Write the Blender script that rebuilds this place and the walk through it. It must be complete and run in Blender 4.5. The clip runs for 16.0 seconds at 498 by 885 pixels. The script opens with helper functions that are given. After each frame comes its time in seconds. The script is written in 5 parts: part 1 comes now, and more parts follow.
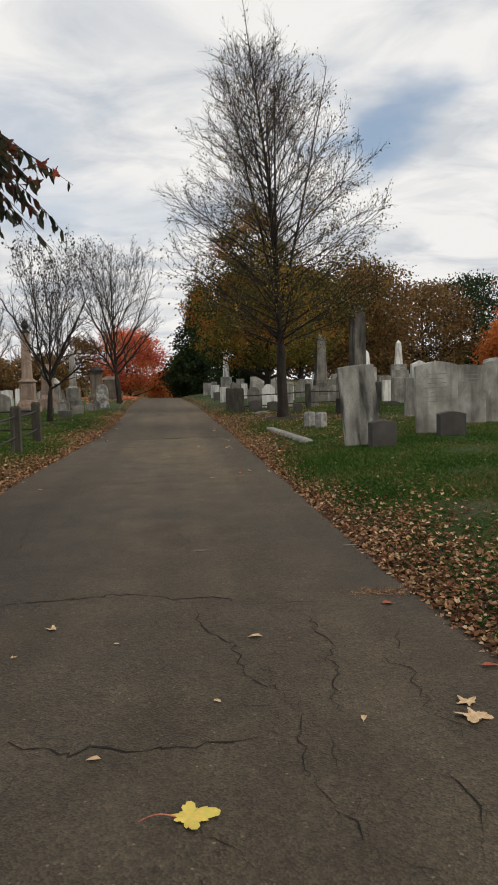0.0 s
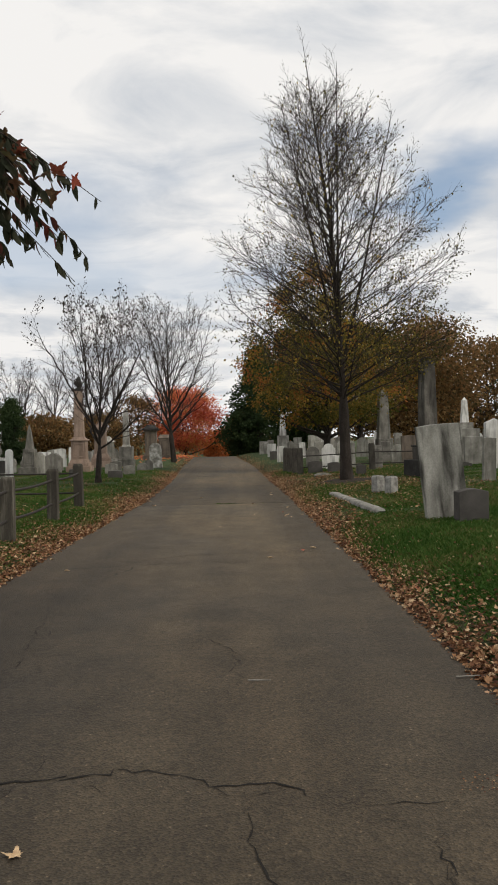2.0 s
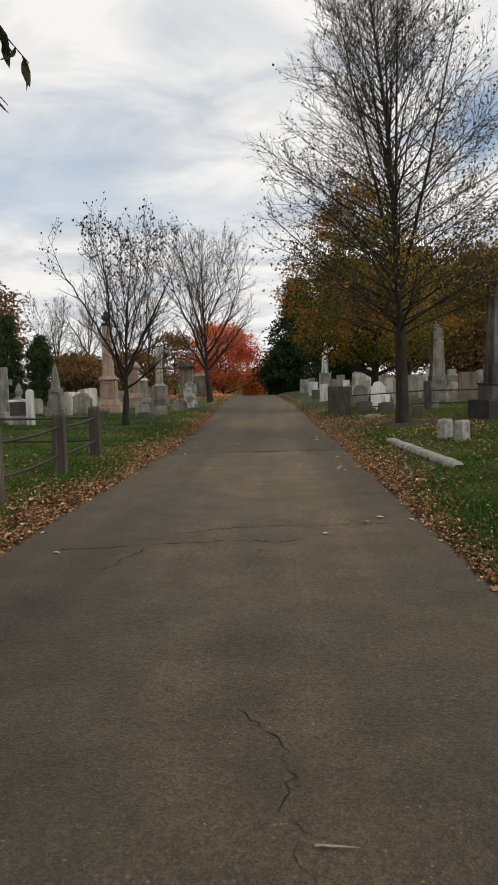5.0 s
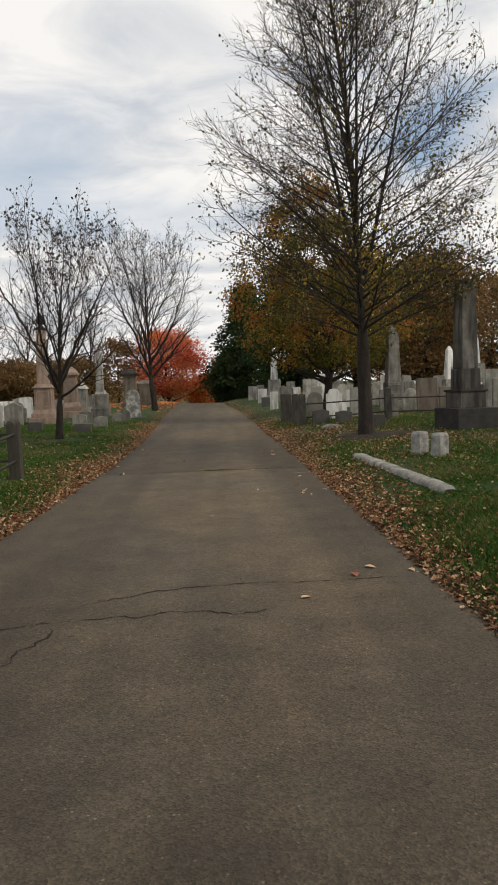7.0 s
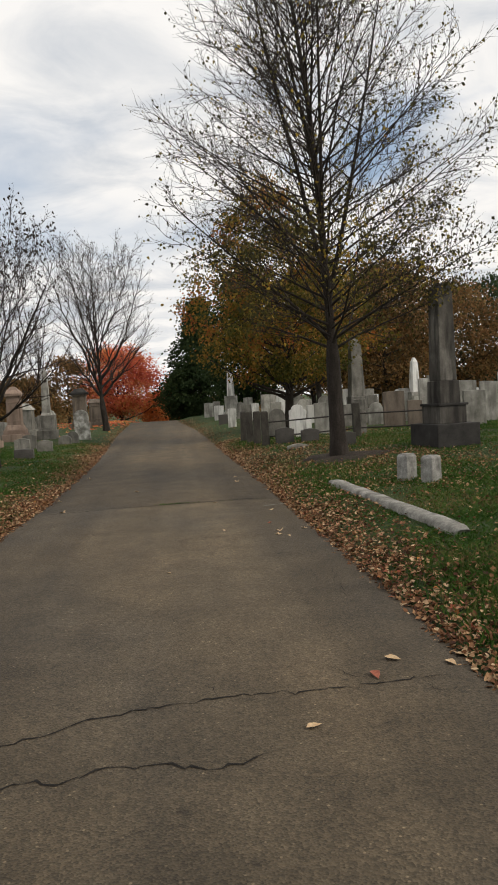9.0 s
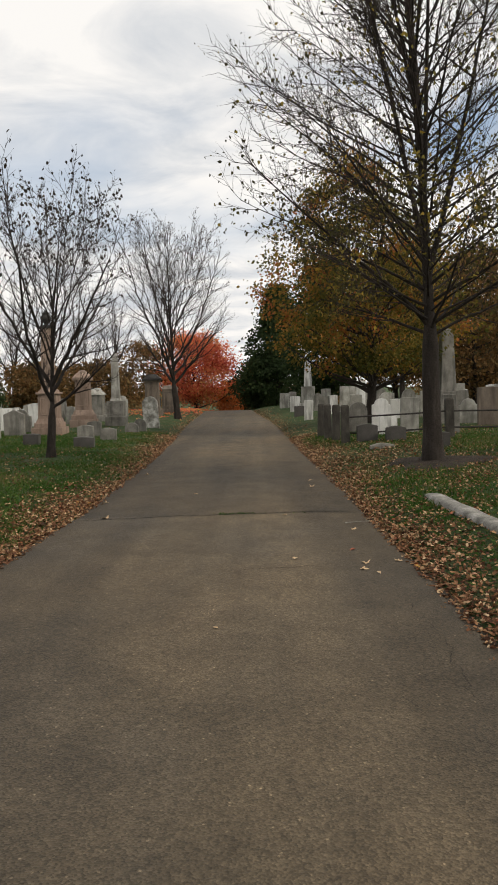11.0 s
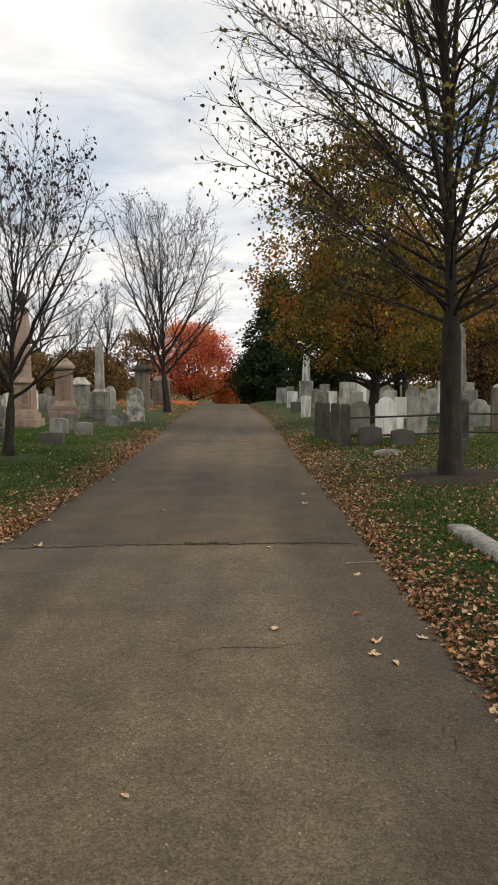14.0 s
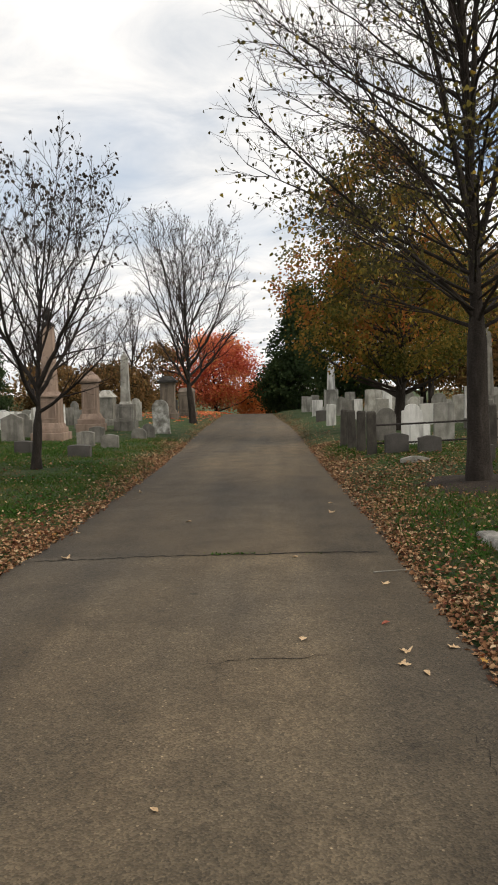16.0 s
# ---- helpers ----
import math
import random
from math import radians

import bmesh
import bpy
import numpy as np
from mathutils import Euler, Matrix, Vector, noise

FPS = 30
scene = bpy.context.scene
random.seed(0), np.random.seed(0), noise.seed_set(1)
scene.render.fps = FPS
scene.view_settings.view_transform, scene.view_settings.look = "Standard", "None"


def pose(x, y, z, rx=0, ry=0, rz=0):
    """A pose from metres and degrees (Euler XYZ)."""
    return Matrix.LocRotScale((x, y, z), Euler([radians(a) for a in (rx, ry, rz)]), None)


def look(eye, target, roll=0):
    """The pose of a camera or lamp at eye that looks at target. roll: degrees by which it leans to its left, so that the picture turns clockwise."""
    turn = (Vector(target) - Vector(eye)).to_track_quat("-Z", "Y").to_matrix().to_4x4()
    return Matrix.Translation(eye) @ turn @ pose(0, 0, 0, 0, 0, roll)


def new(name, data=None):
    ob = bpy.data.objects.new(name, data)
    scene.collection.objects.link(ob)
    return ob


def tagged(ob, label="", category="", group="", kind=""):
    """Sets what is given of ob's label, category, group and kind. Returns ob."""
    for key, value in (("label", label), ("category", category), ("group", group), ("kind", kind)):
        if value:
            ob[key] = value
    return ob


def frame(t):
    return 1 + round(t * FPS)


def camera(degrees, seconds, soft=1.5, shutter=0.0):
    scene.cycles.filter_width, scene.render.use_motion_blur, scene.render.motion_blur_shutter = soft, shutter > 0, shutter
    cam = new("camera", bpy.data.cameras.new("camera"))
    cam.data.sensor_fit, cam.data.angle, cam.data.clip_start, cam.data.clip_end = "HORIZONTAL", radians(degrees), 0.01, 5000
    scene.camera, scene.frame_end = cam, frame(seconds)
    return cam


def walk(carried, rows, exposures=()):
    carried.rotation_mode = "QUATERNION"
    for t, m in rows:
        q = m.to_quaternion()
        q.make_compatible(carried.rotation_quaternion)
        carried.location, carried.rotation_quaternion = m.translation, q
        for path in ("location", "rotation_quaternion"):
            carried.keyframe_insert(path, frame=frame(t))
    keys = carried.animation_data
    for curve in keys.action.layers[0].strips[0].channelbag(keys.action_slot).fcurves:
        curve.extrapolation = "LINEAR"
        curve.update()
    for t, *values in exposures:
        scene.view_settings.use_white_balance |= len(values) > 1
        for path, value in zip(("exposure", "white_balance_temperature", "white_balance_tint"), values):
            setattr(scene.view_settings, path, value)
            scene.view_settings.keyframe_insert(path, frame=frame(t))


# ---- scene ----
cam = camera(37.6, 16.0, soft=1.8)
PATH = [
    (0, (0.059, 0.772, 1.428), (0.23, 2.757, 1.255), -1.3),
    (0.5, (0.05, 1.181, 1.455), (0.275, 3.161, 1.285), -3.0),
    (1, (0.078, 1.626, 1.471), (0.241, 3.612, 1.306), -2.8),
    (1.5, (0.092, 2.022, 1.453), (0.155, 4.019, 1.37), -2.1),
    (2, (0.087, 2.382, 1.471), (0.11, 4.382, 1.459), -1.2),
    (2.5, (0.102, 2.778, 1.497), (-0.022, 4.773, 1.416), 0.7),
    (3, (0.023, 3.167, 1.502), (-0.15, 5.154, 1.348), -0.6),
    (3.5, (-0.005, 3.468, 1.476), (-0.121, 5.456, 1.291), -1.2),
    (3.7, (0.021, 3.583, 1.497), (-0.088, 5.572, 1.312), -0.7),
    (5.8, (0.023, 5.333, 1.449), (-0.031, 7.326, 1.288), -2.5),
    (6, (-0.021, 5.504, 1.489), (-0.057, 7.498, 1.337), -2.5),
    (6.5, (-0.050, 5.973, 1.475), (-0.036, 7.967, 1.323), -1.7),
    (7, (-0.074, 6.384, 1.486), (-0.015, 8.376, 1.322), -1.8),
    (7.5, (-0.128, 6.768, 1.503), (0.012, 8.756, 1.334), -3.6),
    (8, (-0.097, 7.238, 1.522), (0.078, 9.224, 1.361), -3.2),
    (8.5, (-0.088, 7.636, 1.502), (0.076, 9.625, 1.374), -2.6),
    (9, (-0.100, 8.030, 1.536), (0.082, 10.018, 1.409), -3.0),
    (9.5, (-0.063, 8.423, 1.553), (0.051, 10.415, 1.410), -2.4),
    (9.7, (-0.052, 8.618, 1.551), (0.014, 10.611, 1.405), -2.4),
    (11.8, (0.036, 10.441, 1.53), (0.007, 12.435, 1.381), -1.2),
    (12, (0.038, 10.571, 1.516), (0.013, 12.564, 1.353), -1.0),
    (12.5, (0.078, 10.936, 1.539), (0.038, 12.927, 1.355), -0.0),
    (13, (0.091, 11.274, 1.545), (0.142, 13.264, 1.353), -0.8),
    (13.5, (0.143, 11.606, 1.533), (0.228, 13.595, 1.34), -0.3),
    (14, (0.201, 11.812, 1.568), (0.184, 13.805, 1.402), 0.2),
    (14.5, (0.216, 11.886, 1.574), (0.183, 13.878, 1.395), -0.6),
    (15, (0.226, 11.858, 1.566), (0.209, 13.849, 1.384), -0.8),
    (15.5, (0.217, 11.865, 1.56), (0.17, 13.858, 1.397), -0.7),
    (16, (0.21, 11.831, 1.564), (0.122, 13.825, 1.425), -1.0),
]
EXPOSURES = [(0, -0.08, 6520, 10), (3.5, -0.03, 6520, 10), (7, 0.0, 6580, 10), (9, 0.03, 6580, 10), (12, 0.07, 6640, 10), (13.5, 0.18, 6640, 10), (16, 0.18, 6620, 10)]
walk(cam, [(t, look(eye, target, roll)) for t, eye, target, roll in PATH], EXPOSURES)

# world, sun and exposure
SUN_EL, SUN_AZ = 36.0, 112.0


def make_world():
    w = bpy.data.worlds.new("overcast_sky")
    scene.world = w
    w.use_nodes = True
    nt = w.node_tree
    nt.nodes.clear()
    n = nt.nodes.new
    link = nt.links.new
    out, bg = n("ShaderNodeOutputWorld"), n("ShaderNodeBackground")
    sky = n("ShaderNodeTexSky")
    sky.sky_type, sky.sun_disc = "NISHITA", False
    sky.sun_elevation, sky.sun_rotation = radians(SUN_EL), radians(SUN_AZ % 360)
    tc, sep = n("ShaderNodeTexCoord"), n("ShaderNodeSeparateXYZ")
    link(tc.outputs["Generated"], sep.inputs[0])
    # the cloud layer seen in perspective: direction divided by its height
    zz = n("ShaderNodeMath")
    zz.operation, zz.inputs[1].default_value = "MAXIMUM", 0.0
    link(sep.outputs["Z"], zz.inputs[0])
    za = n("ShaderNodeMath")
    za.operation, za.inputs[1].default_value = "ADD", 0.14
    link(zz.outputs[0], za.inputs[0])
    flat = n("ShaderNodeCombineXYZ")
    for k in ("X", "Y"):
        dv = n("ShaderNodeMath")
        dv.operation = "DIVIDE"
        link(sep.outputs[k], dv.inputs[0])
        link(za.outputs[0], dv.inputs[1])
        link(dv.outputs[0], flat.inputs[k])
    stretch = n("ShaderNodeMapping")
    stretch.inputs["Scale"].default_value = (0.75, 1.0, 1)
    stretch.inputs["Rotation"].default_value = (0, 0, 0.25)
    link(flat.outputs[0], stretch.inputs[0])
    big = n("ShaderNodeTexNoise")
    big.inputs["Scale"].default_value, big.inputs["Detail"].default_value = 2.6, 9
    big.inputs["Roughness"].default_value, big.inputs["Distortion"].default_value = 0.57, 0.6
    link(stretch.outputs[0], big.inputs["Vector"])
    tone = n("ShaderNodeValToRGB")
    e = tone.color_ramp.elements
    e[0].position, e[0].color = 0.36, (6.4, 6.7, 7.1, 1)
    e[1].position, e[1].color = 0.57, (9.4, 9.25, 9.05, 1)
    link(big.outputs["Fac"], tone.inputs[0])
    # openings in the cloud: their middle on the layer, and size
    gap = None
    for x, y, r, depth in CLOUD_GAPS:
        warp = n("ShaderNodeTexNoise")
        warp.inputs["Scale"].default_value, warp.inputs["Detail"].default_value = 1.6, 5
        link(flat.outputs[0], warp.inputs["Vector"])
        add = n("ShaderNodeVectorMath")
        add.operation = "MULTIPLY_ADD"
        add.inputs[1].default_value = (1.5, 1.1, 0)
        link(warp.outputs["Color"], add.inputs[0])
        link(flat.outputs[0], add.inputs[2])
        far = n("ShaderNodeVectorMath")
        far.operation = "DISTANCE"
        far.inputs[1].default_value = (x + 0.75, y + 0.55, 0)
        link(add.outputs[0], far.inputs[0])
        m = n("ShaderNodeMapRange")
        m.interpolation_type = "SMOOTHSTEP"
        m.inputs["From Min"].default_value, m.inputs["From Max"].default_value = r, r * 0.2
        m.inputs["To Max"].default_value = depth
        link(far.outputs["Value"], m.inputs["Value"])
        if gap is None:
            gap = m.outputs[0]
        else:
            mx = n("ShaderNodeMath")
            mx.operation = "MAXIMUM"
            link(gap, mx.inputs[0])
            link(m.outputs[0], mx.inputs[1])
            gap = mx.outputs[0]
    # clear sky is thinned by haze
    haze = n("ShaderNodeMix")
    haze.data_type = "RGBA"
    haze.inputs["Factor"].default_value = 0.45
    haze.inputs["B"].default_value = (5.2, 6.6, 8.4, 1)
    link(sky.outputs[0], haze.inputs["A"])
    mix = n("ShaderNodeMix")
    mix.data_type = "RGBA"
    link(gap, mix.inputs["Factor"])
    link(tone.outputs[0], mix.inputs["A"])
    link(haze.outputs["Result"], mix.inputs["B"])
    link(mix.outputs["Result"], bg.inputs[0])
    bg.inputs[1].default_value = 0.1
    link(bg.outputs[0], out.inputs[0])


CLOUD_GAPS = [(0.57, 2.12, 0.36, 1.0), (-0.72, 2.5, 0.75, 0.6), (-0.2, 2.75, 0.5, 0.35)]
make_world()
sun = new("sun", bpy.data.lights.new("sun", "SUN"))
sun.data.energy, sun.data.angle, sun.data.color = 1.8, radians(16), (1.0, 0.92, 0.79)
el, az = radians(SUN_EL), radians(SUN_AZ)
sun_way = Vector((math.sin(az) * math.cos(el), math.cos(az) * math.cos(el), math.sin(el)))
sun.matrix_world = look(sun_way * 60, (0, 0, 0))


# materials
def blank(name):
    m = bpy.data.materials.new(name)
    m.use_nodes = True
    nt = m.node_tree
    return m, nt.nodes.new, nt.links.new, nt.nodes["Principled BSDF"], nt.nodes["Material Output"]


def ramp(n, stops, constant=False):
    r = n("ShaderNodeValToRGB")
    if constant:
        r.color_ramp.interpolation = "CONSTANT"
    e = r.color_ramp.elements
    while len(e) < len(stops):
        e.new(0.5)
    for el_, (p, c) in zip(e, stops):
        el_.position, el_.color = p, (*c, 1)
    return r


def surf(name, stops, scale=3.0, rough=0.85, bump=0.4, fine_scale=60.0, fine=0.3, stretch=(1, 1, 1), vary=0.0, depth=0.01, streak=None):
    """A solid surface: broad patches of colour, fine grain, relief, and a small change of value from object to object."""
    m, n, link, bsdf, _ = blank(name)
    tc, info = n("ShaderNodeTexCoord"), n("ShaderNodeObjectInfo")
    shift = n("ShaderNodeVectorMath")
    shift.operation = "MULTIPLY_ADD"
    shift.inputs[1].default_value = (17.0, 31.0, 23.0)
    link(info.outputs["Random"], shift.inputs[0])
    link(tc.outputs["Object"], shift.inputs[2])
    mp = n("ShaderNodeMapping")
    mp.inputs["Scale"].default_value = stretch
    link(shift.outputs[0], mp.inputs[0])
    a, b = n("ShaderNodeTexNoise"), n("ShaderNodeTexNoise")
    a.inputs["Scale"].default_value, a.inputs["Detail"].default_value, a.inputs["Roughness"].default_value = scale, 7, 0.62
    b.inputs["Scale"].default_value, b.inputs["Detail"].default_value, b.inputs["Roughness"].default_value = fine_scale, 4, 0.7
    link(mp.outputs[0], a.inputs["Vector"])
    link(shift.outputs[0], b.inputs["Vector"])
    r = ramp(n, stops)
    link(a.outputs["Fac"], r.inputs[0])
    g = n("ShaderNodeMapRange")
    g.inputs["From Min"].default_value, g.inputs["From Max"].default_value = 0.25, 0.75
    g.inputs["To Min"].default_value, g.inputs["To Max"].default_value = 1 - fine, 1 + fine
    link(b.outputs["Fac"], g.inputs["Value"])
    v = n("ShaderNodeMath")
    v.operation = "MULTIPLY_ADD"
    v.inputs[1].default_value, v.inputs[2].default_value = vary, 1 - vary / 2
    link(info.outputs["Random"], v.inputs[0])
    mul = n("ShaderNodeMath")
    mul.operation = "MULTIPLY"
    link(g.outputs[0], mul.inputs[0])
    link(v.outputs[0], mul.inputs[1])
    hs = n("ShaderNodeHueSaturation")
    colour = r.outputs[0]
    if streak:
        # rain streaks and lichen that run down the stone
        sm = n("ShaderNodeMapping")
        sm.inputs["Scale"].default_value = (6, 6, 1.0)
        link(shift.outputs[0], sm.inputs[0])
        s = n("ShaderNodeTexNoise")
        s.inputs["Scale"].default_value, s.inputs["Detail"].default_value = 1.0, 5
        link(sm.outputs[0], s.inputs["Vector"])
        sr = n("ShaderNodeMapRange")
        sr.inputs["From Min"].default_value, sr.inputs["From Max"].default_value = 0.48, 0.66
        sr.inputs["To Max"].default_value = streak[1]
        link(s.outputs["Fac"], sr.inputs["Value"])
        mx = n("ShaderNodeMix")
        mx.data_type = "RGBA"
        mx.inputs["B"].default_value = (*streak[0], 1)
        link(sr.outputs[0], mx.inputs["Factor"])
        link(colour, mx.inputs["A"])
        colour = mx.outputs["Result"]
    link(colour, hs.inputs["Color"])
    link(mul.outputs[0], hs.inputs["Value"])
    link(hs.outputs[0], bsdf.inputs["Base Color"])
    bsdf.inputs["Roughness"].default_value = rough
    bsdf.inputs["Specular IOR Level"].default_value = 0.25
    bp = n("ShaderNodeBump")
    bp.inputs["Strength"].default_value, bp.inputs["Distance"].default_value = bump, depth
    link(b.outputs["Fac"], bp.inputs["Height"])
    link(bp.outputs[0], bsdf.inputs["Normal"])
    return m


def leafy(name, stops, through_light=0.35, rough=0.7, patch_scale=0.7, share=0.5):
    """Leaves: each island takes its own colour; some light comes through."""
    m, n, link, bsdf, out = blank(name)
    geo = n("ShaderNodeNewGeometry")
    r = ramp(n, stops)
    tc, b = n("ShaderNodeTexCoord"), n("ShaderNodeTexNoise")
    # neighbouring leaves turn colour together
    drift, wide, both = n("ShaderNodeTexNoise"), n("ShaderNodeMapRange"), n("ShaderNodeMath")
    drift.inputs["Scale"].default_value, drift.inputs["Detail"].default_value = patch_scale, 3
    link(tc.outputs["Object"], drift.inputs["Vector"])
    wide.inputs["From Min"].default_value, wide.inputs["From Max"].default_value = 0.3, 0.7
    wide.inputs["To Min"].default_value, wide.inputs["To Max"].default_value = 0.0, share
    link(drift.outputs["Fac"], wide.inputs["Value"])
    both.operation, both.inputs[1].default_value = "MULTIPLY_ADD", 1 - share
    link(geo.outputs["Random Per Island"], both.inputs[0])
    link(wide.outputs[0], both.inputs[2])
    link(both.outputs[0], r.inputs[0])
    b.inputs["Scale"].default_value, b.inputs["Detail"].default_value = 25, 3
    link(tc.outputs["Object"], b.inputs["Vector"])
    hs = n("ShaderNodeHueSaturation")
    g = n("ShaderNodeMapRange")
    g.inputs["To Min"].default_value, g.inputs["To Max"].default_value = 0.6, 1.4
    link(b.outputs["Fac"], g.inputs["Value"])
    link(g.outputs[0], hs.inputs["Value"])
    link(r.outputs[0], hs.inputs["Color"])
    link(hs.outputs[0], bsdf.inputs["Base Color"])
    bsdf.inputs["Roughness"].default_value = rough
    bsdf.inputs["Specular IOR Level"].default_value = 0.1
    tr, mix = n("ShaderNodeBsdfTranslucent"), n("ShaderNodeMixShader")
    link(hs.outputs[0], tr.inputs[0])
    mix.inputs[0].default_value = through_light
    link(bsdf.outputs[0], mix.inputs[1])
    link(tr.outputs[0], mix.inputs[2])
    link(mix.outputs[0], out.inputs[0])
    return m


def asphalt_material():
    m, n, link, bsdf, _ = blank("worn_asphalt")
    tc = n("ShaderNodeTexCoord")
    sep = n("ShaderNodeSeparateXYZ")
    link(tc.outputs["Object"], sep.inputs[0])

    def noise_of(scale, detail, stretch=(1, 1, 1)):
        mp, t = n("ShaderNodeMapping"), n("ShaderNodeTexNoise")
        mp.inputs["Scale"].default_value = stretch
        t.inputs["Scale"].default_value, t.inputs["Detail"].default_value = scale, detail
        link(tc.outputs["Object"], mp.inputs[0])
        link(mp.outputs[0], t.inputs["Vector"])
        return t.outputs["Fac"]

    def remap(v, a, b, c, d):
        r = n("ShaderNodeMapRange")
        for k, x in zip(("From Min", "From Max", "To Min", "To Max"), (a, b, c, d)):
            r.inputs[k].default_value = x
        link(v, r.inputs["Value"])
        return r.outputs[0]

    def times(a, b):
        t = n("ShaderNodeMath")
        t.operation = "MULTIPLY"
        link(a, t.inputs[0])
        link(b, t.inputs[1])
        return t.outputs[0]

    base = ramp(n, [(0.32, (0.065, 0.0525, 0.037)), (0.5, (0.081, 0.0615, 0.038)), (0.66, (0.095, 0.0695, 0.041))])
    link(noise_of(0.55, 6, (1.0, 0.45, 1)), base.inputs[0])
    # stains, wheel wear along the lane, grain
    value = times(remap(noise_of(2.3, 8), 0.3, 0.7, 0.78, 1.2), remap(noise_of(1.1, 3, (1.6, 0.06, 1)), 0.35, 0.65, 0.82, 1.16))
    value = times(value, remap(noise_of(26, 5), 0.25, 0.75, 0.78, 1.22))
    grain = n("ShaderNodeTexVoronoi")
    grain.inputs["Scale"].default_value = 105
    link(tc.outputs["Object"], grain.inputs["Vector"])
    value = times(value, remap(grain.outputs["Color"], 0.2, 0.95, 0.64, 1.44))
    # a darker stretch beyond the open joint, with a soft far end
    wob = n("ShaderNodeMath")
    wob.operation = "MULTIPLY_ADD"
    wob.inputs[1].default_value = 5.0
    link(noise_of(0.6, 4), wob.inputs[0])
    link(sep.outputs["Y"], wob.inputs[2])
    past_joint = times(remap(sep.outputs["Y"], 18.66, 18.72, 0, 1), remap(wob.outputs[0], 24.5, 30.5, 1, 0))
    value = times(value, remap(past_joint, 0, 1, 1.0, 0.74))
    # oil drips and filled pits
    value = times(value, remap(noise_of(7.0, 5), 0.27, 0.32, 0.62, 1.0))
    # pale chips of aggregate worn bare
    chip = n("ShaderNodeTexVoronoi")
    chip.inputs["Scale"].default_value = 44
    link(tc.outputs["Object"], chip.inputs["Vector"])
    pale = times(remap(chip.outputs["Distance"], 0.2, 0.3, 1, 0), remap(chip.outputs["Color"], 0.8, 0.84, 0, 1))
    value = times(value, remap(pale, 0, 1, 1.0, 2.4))
    # darker at the near end, paler farther along the lane
    lengthwise = n("ShaderNodeMath")
    lengthwise.operation = "MULTIPLY_ADD"
    lengthwise.inputs[1].default_value = 4.0
    link(noise_of(0.5, 4), lengthwise.inputs[0])
    link(sep.outputs["Y"], lengthwise.inputs[2])
    value = times(value, remap(lengthwise.outputs[0], 9.0, 19.0, 0.7, 1.4))
    # dust lies along the crown of the lane, its sides are darker
    across = n("ShaderNodeMath")
    across.operation = "MULTIPLY_ADD"
    across.inputs[1].default_value = 0.9
    link(noise_of(0.8, 4, (1, 0.4, 1)), across.inputs[0])
    link(sep.outputs["X"], across.inputs[2])
    left = remap(across.outputs[0], -1.6, 0.4, 0.7, 1.06)
    right = remap(times(remap(across.outputs[0], 0.9, 1.6, 0, 1), remap(sep.outputs["Y"], 10.5, 15.0, 0, 1)), 0, 1, 1.0, 0.62)
    # darker again on the left at the near end
    near_side = times(remap(sep.outputs["Y"], 9.0, 13.0, 1, 0), remap(across.outputs[0], -1.5, -0.3, 1, 0))
    value = times(value, remap(near_side, 0, 1, 1.0, 0.7))
    value = times(times(value, left), right)
    hs = n("ShaderNodeHueSaturation")
    link(base.outputs[0], hs.inputs["Color"])
    link(value, hs.inputs["Value"])
    link(hs.outputs[0], bsdf.inputs["Base Color"])
    bsdf.inputs["Roughness"].default_value = 0.82
    bsdf.inputs["Specular IOR Level"].default_value = 0.35
    bp = n("ShaderNodeBump")
    bp.inputs["Strength"].default_value, bp.inputs["Distance"].default_value = 0.8, 0.006
    link(grain.outputs["Distance"], bp.inputs["Height"])
    link(bp.outputs[0], bsdf.inputs["Normal"])
    return m


M_ROAD = asphalt_material()
M_CRACK = surf("crack_dirt", [(0.3, (0.006, 0.005, 0.004)), (0.7, (0.02, 0.017, 0.014))], 8, 0.95)
M_TURF = surf("turf_soil", [(0.3, (0.024, 0.048, 0.011)), (0.5, (0.04, 0.068, 0.017)), (0.62, (0.07, 0.07, 0.028)), (0.78, (0.1, 0.072, 0.04))], 1.3, 0.95, 1.0, 130, 0.65, depth=0.03)
M_GRASS = leafy("grass_blades", [(0.1, (0.024, 0.066, 0.01)), (0.42, (0.043, 0.096, 0.017)), (0.62, (0.078, 0.125, 0.028)), (0.78, (0.14, 0.13, 0.045)), (0.92, (0.17, 0.115, 0.06))], 0.2, 0.85, 0.9, 0.45)
M_LITTER = leafy("dry_leaves", [(0.0, (0.04, 0.022, 0.015)), (0.18, (0.1, 0.045, 0.026)), (0.38, (0.18, 0.085, 0.044)), (0.6, (0.29, 0.15, 0.075)), (0.78, (0.42, 0.26, 0.14)), (0.9, (0.6, 0.44, 0.27)), (0.955, (0.32, 0.08, 0.045)), (1.0, (0.54, 0.37, 0.085))], 0.15, 0.7, 2.0, 0.12)
M_TAN = surf("tan_leaf", [(0.3, (0.4, 0.25, 0.13)), (0.7, (0.62, 0.46, 0.28))], 30, 0.7, 0.3, 90)
M_RUSTLEAF = surf("rust_leaf", [(0.3, (0.2, 0.05, 0.03)), (0.7, (0.36, 0.12, 0.07))], 30, 0.7, 0.3, 90)
M_YELLOW = surf("yellow_leaf", [(0.35, (0.52, 0.46, 0.09)), (0.6, (0.62, 0.45, 0.1)), (0.75, (0.42, 0.48, 0.13))], 14, 0.6, 0.3, 60, 0.12)
M_STEM = surf("leaf_stem", [(0.3, (0.35, 0.1, 0.06)), (0.7, (0.5, 0.2, 0.14))], 20, 0.6)
